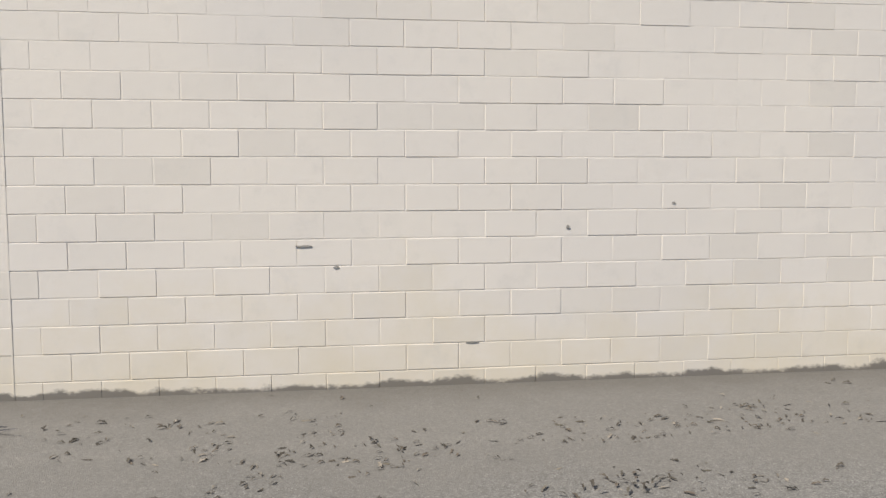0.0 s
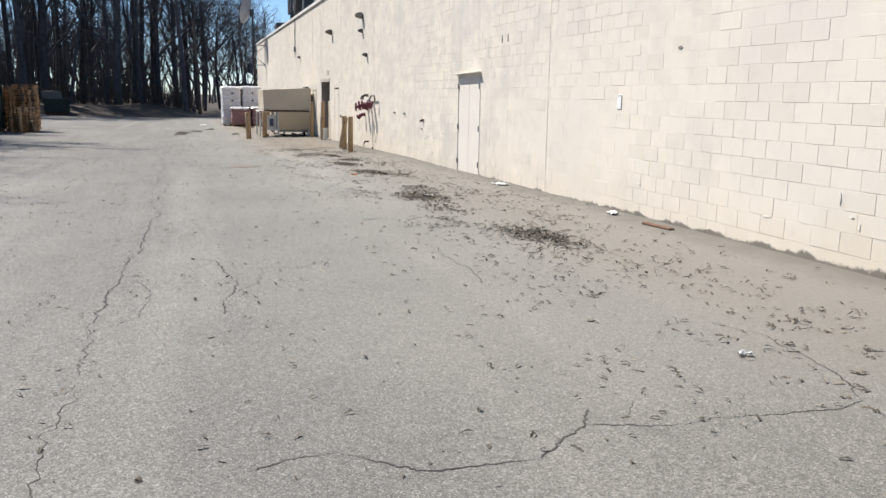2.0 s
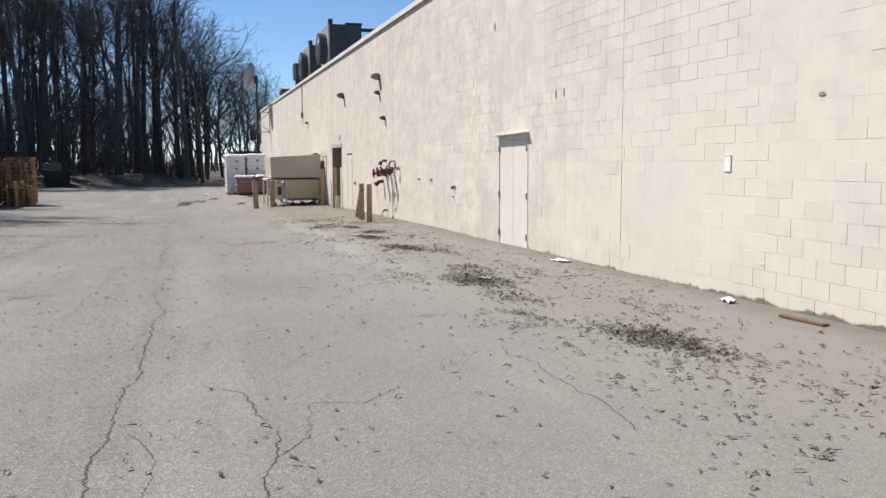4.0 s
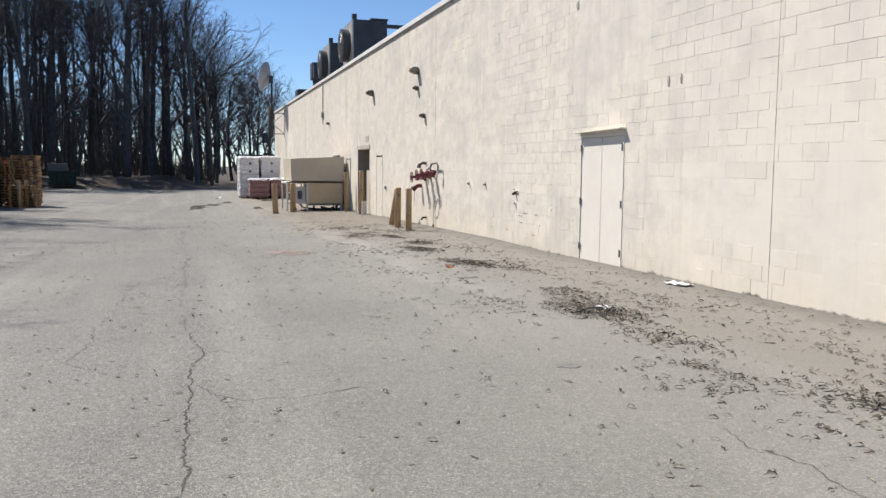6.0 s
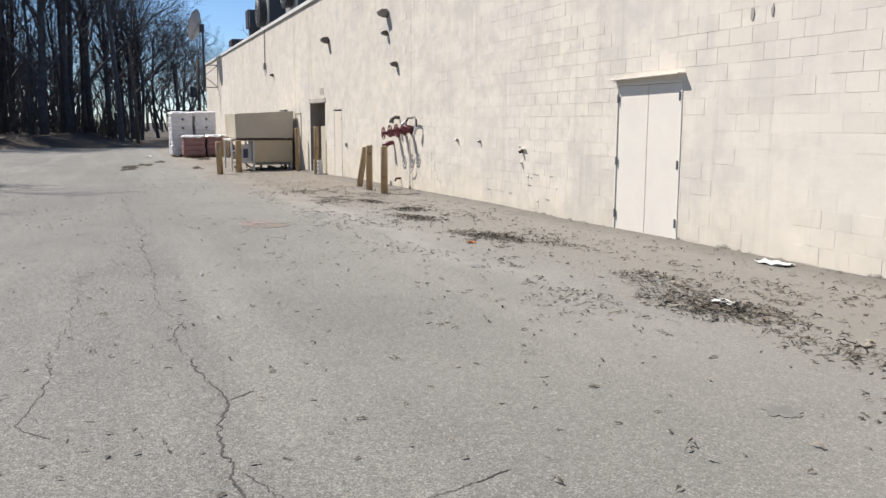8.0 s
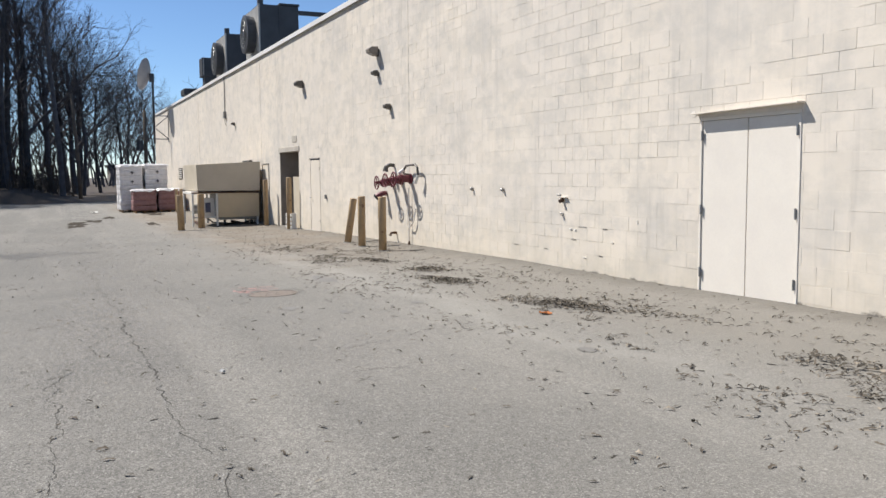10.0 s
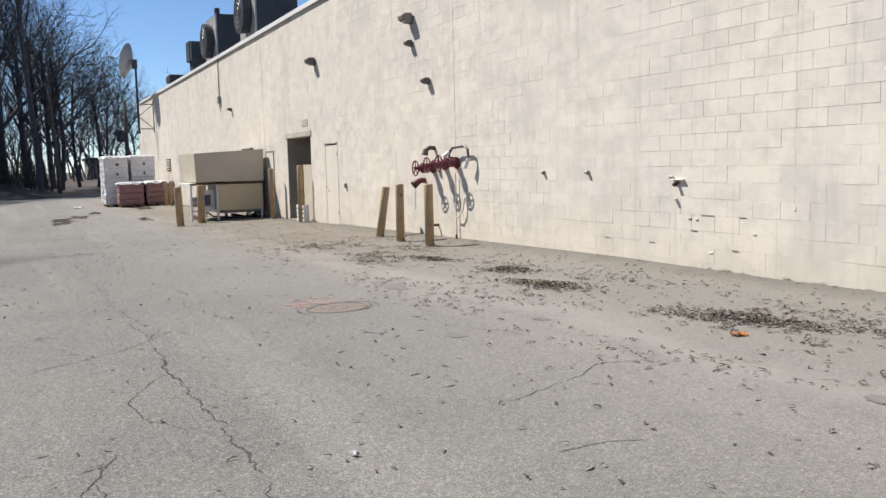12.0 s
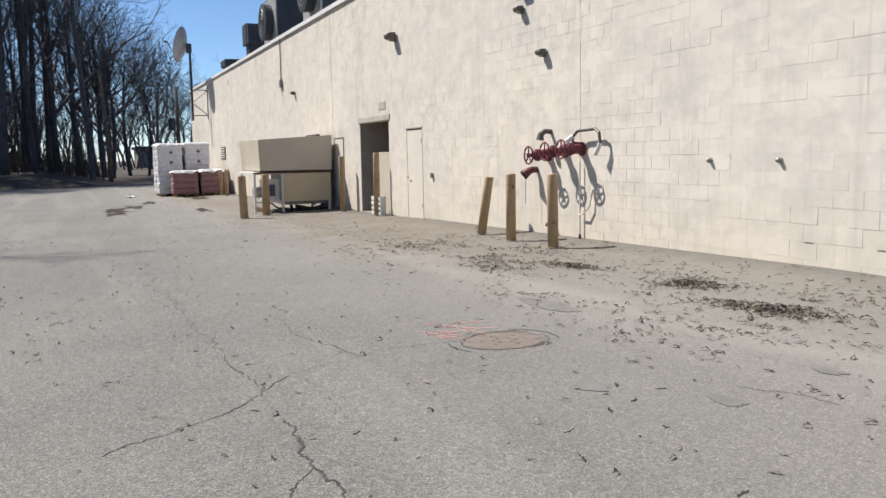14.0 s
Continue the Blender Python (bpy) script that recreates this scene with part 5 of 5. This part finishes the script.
paved_crack([(-11.3, 1.9), (-11.0, 1.51), (-11.15, 1.19), (-10.4, 1.07), (-10.1, 0.86)], 0.010, 19)
paved_crack([(-12.4, 3.09), (-11.1, 3.06), (-10.3, 3.1), (-9.7, 3.02)], 0.012, 20)
paved_crack([(-10.9, -0.04), (-10.4, 0.11), (-9.9, 0.12), (-9.4, 0.07)], 0.011, 21)
paved_crack([(-9.3, -0.28), (-8.1, -0.2), (-6.4, -0.22), (-4.4, -0.26)], 0.012, 22)
paved_crack([(-6.3, 0.7), (-6.4, 1.12), (-6.05, 1.52), (-6.02, 2.03)], 0.011, 23)
paved_crack([(-6.02, 2.03), (-6.2, 2.2), (-6.35, 2.4), (-6.55, 2.52)], 0.020, 24)
paved_crack([(-6.33, 2.4), (-6.2, 2.97), (-6.17, 3.42), (-6.13, 3.75), (-6.2, 4.0)], 0.012, 25)
paved_crack([(-5.46, 2.21), (-5.2, 2.15), (-5.0, 2.1)], 0.012, 26)
paved_crack([(-7.9, 4.15), (-7.5, 4.33), (-6.9, 4.25), (-6.5, 4.15), (-6.2, 4.0), (-5.55, 3.74), (-5.2, 3.82), (-4.9, 3.92)], 0.011, 27)
paved_crack([(-4.95, 4.41), (-4.4, 4.34), (-3.85, 4.3), (-3.4, 4.5), (-2.2, 4.2), (-1.0, 3.85)], 0.010, 28)
paved_crack([(-1.0, 3.85), (0.4, 3.55), (1.6, 3.75), (2.6, 3.7)], 0.010, 29)


def patch(name, x, y, rx, ry, mat, seed, lift=0.004, rag=0.35):
    """A stain with a ragged edge that lies on the paving."""
    r = random.Random(seed)
    n = 40
    vs = [(x, y, ground_z(x, y) + lift)]
    for k in range(n):
        a = 2 * math.pi * k / n
        g = 1 + rag * (noise.noise((math.cos(a) * 1.7 + seed, math.sin(a) * 1.7, seed)) + 0.7 * noise.noise((math.cos(a) * 6 + seed, math.sin(a) * 6, 3))) + r.uniform(-0.08, 0.08)
        px, py = x + rx * g * math.cos(a), y + ry * g * math.sin(a)
        vs.append((px, py, ground_z(px, py) + lift))
    return part(name, (vs, [(0, 1 + k, 1 + (k + 1) % n) for k in range(n)]), mat, ground)


for i, (x, y, rx, ry) in enumerate([(-22.95, 3.2, 0.14, 0.07), (-22.78, 2.22, 0.15, 0.07), (-23.48, 1.73, 0.14, 0.09), (-26.18, 3.0, 0.5, 0.14), (-19.4, 3.3, 0.12, 0.08), (-14.2, 2.9, 0.1, 0.1)]):
    patch("oil_stain", x, y, rx, ry, M_OIL, i + 3)
for i, (x, y, rx, ry) in enumerate(((-53.3, 0.3, 2.3, 0.42), (-56.0, 1.0, 1.7, 0.30), (-51.2, -0.05, 1.0, 0.2), (-59.5, 1.9, 1.6, 0.3), (-62.8, 4.3, 2.4, 0.5), (-50.2, 3.0, 1.3, 0.22))):
    patch("mud_patch", x, y, rx, ry, M_MUD, 31 + i, rag=0.9)

mh = thing("manhole", -25.01, 1.91, ground_z(-25.01, 1.91) - 0.004, "rusty round manhole cover set in cracked asphalt", "manhole cover")
mh.rotation_euler = (radians(1.5), radians(-0.9), 0)
part("frame", ring((0, 0, 0.001), (1, 0, 0), (0, 1, 0), 0.328, 0.009, 40, 6), M_LID, mh)
lid = part("lid", tube([(0, 0, -0.03), (0, 0, 0.006), (0, 0, 0.008)], [0.312, 0.312, 0.305], 40), M_LID, mh)
for k in range(6):
    for q in range(3):
        a = radians(60 * k + 10)
        part("stud", box(0.09 * (q + 1) * math.cos(a) - 0.011, 0.09 * (q + 1) * math.sin(a) - 0.011, 0.007, 0.09 * (q + 1) * math.cos(a) + 0.011, 0.09 * (q + 1) * math.sin(a) + 0.011, 0.0105), M_LID, lid)
# broken asphalt round the frame
for i, (a0, a1, r0) in enumerate(((10, 95, 0.36), (120, 200, 0.37), (215, 330, 0.355), (60, 150, 0.44), (250, 300, 0.45))):
    crack([(-25.01 + r0 * math.cos(radians(a0 + (a1 - a0) * k / 5)), 1.91 + r0 * math.sin(radians(a0 + (a1 - a0) * k / 5))) for k in range(6)], 0.018, 80 + i)
rp = random.Random(5)
for i in range(16):
    x, y, a, ln = rp.uniform(-26.1, -25.45), rp.uniform(1.5, 1.95), rp.uniform(-0.2, 0.9), rp.uniform(0.12, 0.34)
    crack([(x, y), (x + ln * 0.5 * math.cos(a), y + ln * 0.5 * math.sin(a)), (x + ln * math.cos(a + 0.3), y + ln * math.sin(a + 0.3))], rp.uniform(0.02, 0.05), 60 + i, "paint_mark", M_PINK)


# ---- fallen leaves ----
def leaf_shape(r):
    """A lobed dead leaf, curled along its midrib."""
    n = 5
    L, W = r.uniform(0.05, 0.10), r.uniform(0.007, 0.019)
    curl, twist = r.uniform(-0.3, 1.3), r.uniform(-0.9, 0.9)
    vs, fs = [], []
    for i in range(n + 1):
        t = i / n
        w = W * math.sin(math.pi * min(0.96, t * 0.92 + 0.06)) * (1.0 if i % 2 else 0.4) * r.uniform(0.7, 1.2)
        z = curl * 0.018 * math.sin(math.pi * t)
        lift = abs(curl) * 0.35 * w
        vs += [(t * L - L / 2, -w, z + lift + twist * w * 0.5), (t * L - L / 2, 0, z), (t * L - L / 2, w, z + lift - twist * w * 0.5)]
        if i:
            k = 3 * i
            fs += [(k - 3, k - 2, k + 1, k), (k - 2, k - 1, k + 2, k + 1)]
    return vs, fs


LEAVES = [leaf_shape(random.Random(k)) for k in range(16)]


def scatter(name, spots, label, seed, size=1.0):
    r = random.Random(seed)
    V, F = [], []
    for x, y, up in spots:
        v, f = LEAVES[r.randrange(16)]
        s = size * r.uniform(0.35, 1.1) * (1.0 if x < -6 else 0.9)
        m = pose(x, y, ground_z(x, y) + 0.004 + up, r.gauss(0, 5 + 300 * up), r.gauss(0, 5 + 300 * up), r.uniform(0, 360)) @ Matrix.Scale(s, 4)
        k = len(V)
        V += [tuple(m @ Vector(q)) for q in v]
        F += [tuple(i + k for i in q) for q in f]
    return tagged(part(name, (V, F), M_LEAF), label, "leaves", kind="stuff")


rl = random.Random(9)
spots = []
while len(spots) < 6600:
    x = rl.uniform(-34.1, 4.5) if rl.random() < 0.5 else rl.uniform(-33, -13)
    y = rl.gauss(4.75 if x > -6 else 4.4, 0.6 if x > -6 else 0.8)
    if y > 6.42:
        continue
    if noise.noise((x * 0.5, y * 1.6, 4.2)) + 0.9 * noise.noise((x * 2.6, y * 5.0, 1.2)) + rl.uniform(-0.2, 0.2) < 0.2:
        continue
    spots.append((x, y, 0.0))
for i in range(2600):
    spots.append((rl.uniform(-60, 5), rl.uniform(-6, 6.3), 0.0))
for i in range(170):
    x, y = rl.uniform(-13.5, -4.5), min(rl.gauss(4.75, 0.6), 6.3)
    for k in range(rl.randrange(2, 6)):
        spots.append((x + rl.gauss(0, 0.05), y + rl.gauss(0, 0.03), 0.006 * k * rl.random()))
for i in range(450):
    spots.append((rl.uniform(-44.10, -32.10), rl.uniform(3.6, 6.35), 0.0))
for i in range(2200):
    spots.append((rl.uniform(-44, -2), rl.uniform(-5, 4.5), 0.0))
for i in range(1100):
    spots.append((rl.uniform(-31, -14), min(rl.gauss(5.2, 0.7), 6.4), 0.0))
scatter("leaf_litter", spots, "scattered dead brown leaves on the asphalt", 1)
for i, (x, y, rx, ry, n) in enumerate([(-12.05, 4.5, 0.9, 0.34, 620), (-16.4, 4.3, 0.75, 0.36, 480), (-17.8, 4.6, 0.6, 0.25, 140), (-14.8, 4.2, 0.7, 0.3, 120), (-21.6, 4.5, 0.8, 0.28, 460), (-24.73, 4.4, 0.75, 0.22, 420), (-26.25, 4.8, 0.45, 0.26, 320), (-28.45, 4.67, 0.6, 0.17, 260), (-20.4, 4.9, 0.6, 0.2, 80), (-3.6, 4.3, 0.7, 0.25, 40), (-1.5, 4.2, 0.7, 0.25, 40), (1.8, 4.3, 0.7, 0.25, 45)]):
    q = random.Random(100 + i)
    sp = []
    for k in range(int(n * 1.15)):
        a, b = q.gauss(0, 0.5), q.gauss(0, 0.5)
        sp.append((x + a * rx, y + b * ry + 0.12 * a, max(0.0, 0.035 * (1 - a * a - b * b)) * q.random()))
    scatter("leaf_pile", sp, "low drift of matted dead leaves on asphalt", 200 + i, 1.25)


# ---- litter ----
def scrap(name, x, y, w, h, mat, label, seed, rz=0.0, thick=0.006, lift=0.012):
    """A crumpled flat scrap lying on the paving."""
    r = random.Random(seed)
    t = thing(name, x, y, ground_z(x, y), label, "litter", rz=rz)
    bm = bmesh.new()
    n = 5
    g = [[bm.verts.new((w * (i / n - 0.5) * r.uniform(0.9, 1.08), h * (j / n - 0.5) * r.uniform(0.9, 1.08), 0.004 + lift * r.random())) for j in range(n + 1)] for i in range(n + 1)]
    for i in range(n):
        for j in range(n):
            bm.faces.new((g[i][j], g[i + 1][j], g[i + 1][j + 1], g[i][j + 1]))
    q = bmesh.ops.extrude_face_region(bm, geom=list(bm.faces))
    bmesh.ops.translate(bm, vec=(0, 0, thick), verts=[v for v in q["geom"] if isinstance(v, bmesh.types.BMVert)])
    part("sheet", bm, mat, t)
    return t


scrap("paper_scrap", -17.95, 6.22, 0.42, 0.2, M_PAPER, "crumpled white paper at the foot of the wall", 1, 8, lift=0.03)
scrap("paper_scrap", -16.6, 4.42, 0.25, 0.13, M_PAPER, "white paper scrap among dead leaves", 2, 20, lift=0.03)
scrap("paper_scrap", -13.44, 6.25, 0.26, 0.12, M_PAPER, "torn white paper scrap beside the wall", 3, -10, lift=0.04)
scrap("paper_scrap", -5.98, 4.67, 0.09, 0.05, M_PAPER, "small white paper scrap on asphalt", 4, 30)
scrap("paper_scrap", -4.62, 4.72, 0.09, 0.05, M_PAPER, "small white paper scrap on asphalt", 5, 10)
scrap("wrapper", -5.0, 4.0, 0.05, 0.035, M_BLUE, "faded dark blue wrapper on asphalt", 6, 40, lift=0.02)
scrap("plastic_bag", -68.20, 1.6, 0.9, 0.4, M_PAPER, "flattened pale plastic sheet on the ground", 7, 0, lift=0.08)
scrap("pale_leaf", -7.1, 3.9, 0.08, 0.045, M_PAPER, "pale dry leaf lying on asphalt", 8, 50, lift=0.03)
scrap("pale_leaf", -20.3, 0.35, 0.05, 0.03, M_PAPER, "pale dry leaf lying on asphalt", 9, 20, lift=0.03)
scrap("orange_leaf", -21.2, 3.98, 0.13, 0.07, M_ORANGE, "bright orange dead leaf on asphalt", 10, 70, lift=0.03)
scrap("brown_leaf", 1.6, 3.35, 0.15, 0.09, M_BOARD, "curled red-brown leaf on asphalt", 11, 20, lift=0.05)
scrap("brown_leaf", -0.2, 3.35, 0.15, 0.08, M_BOARD, "curled red-brown leaf on asphalt", 12, 60, lift=0.05)
t = thing("rotten_board", -12.15, 6.22, ground_z(-12.15, 6.22), "short rotten brown board beside the wall", "board", rz=4)
part("plank", box(-0.3, -0.045, 0.0, 0.3, 0.045, 0.028, 0.007), M_BOARD, t)
for i, (x, y, ln, a) in enumerate([(-6.6, 5.55, 1.25, 168), (-3.2, 6.1, 0.55, 175), (-1.9, 5.7, 0.3, 20)]):
    r = random.Random(i)
    s = thing("fallen_twig", x, y, ground_z(x, y), "thin dead twig lying on the asphalt", "twig", rz=a)
    pts = [Vector((ln * (k / 8 - 0.5), 0.04 * r.uniform(-1, 1), 0.02 + 0.02 * r.random())) for k in range(9)]
    bm = tube(pts, [0.0075 - 0.0006 * k for k in range(9)], 6)
    for k in (2, 4, 5, 6):
        tube([pts[k], pts[k] + Vector((0.12, r.uniform(-0.14, 0.14), 0.03))], [0.004, 0.002], 5, bm)
    part("stem", bm, M_TWIG, s)


# ---- the nearest wall blocks, one object each ----
meshes = {}
rb = random.Random(17)
for p, q, z0, z1 in NEAR:
    w, h = round(q - p, 4), round(z1 - z0, 4)
    k = rb.randrange(4)
    if (w, h, k) not in meshes:
        v, f = block_geometry(-w / 2, w / 2, -h / 2, h / 2, 0.0, (0.0006, 0.0012, 0.0018, 0.0027)[k])
        me = bpy.data.meshes.new("block")
        me.from_pydata(v, [], f)
        me.materials.append(M_BLOCK)
        meshes[(w, h, k)] = me
    o = new("block", meshes[(w, h, k)])
    o.parent = wall
    o.matrix_basis = pose((p + q) / 2, WY + rb.choice((0.0016, 0.0026, 0.0034, 0.0042, 0.0048)), (z0 + z1) / 2, rb.uniform(-0.2, 0.2), 0, rb.uniform(-0.12, 0.12))
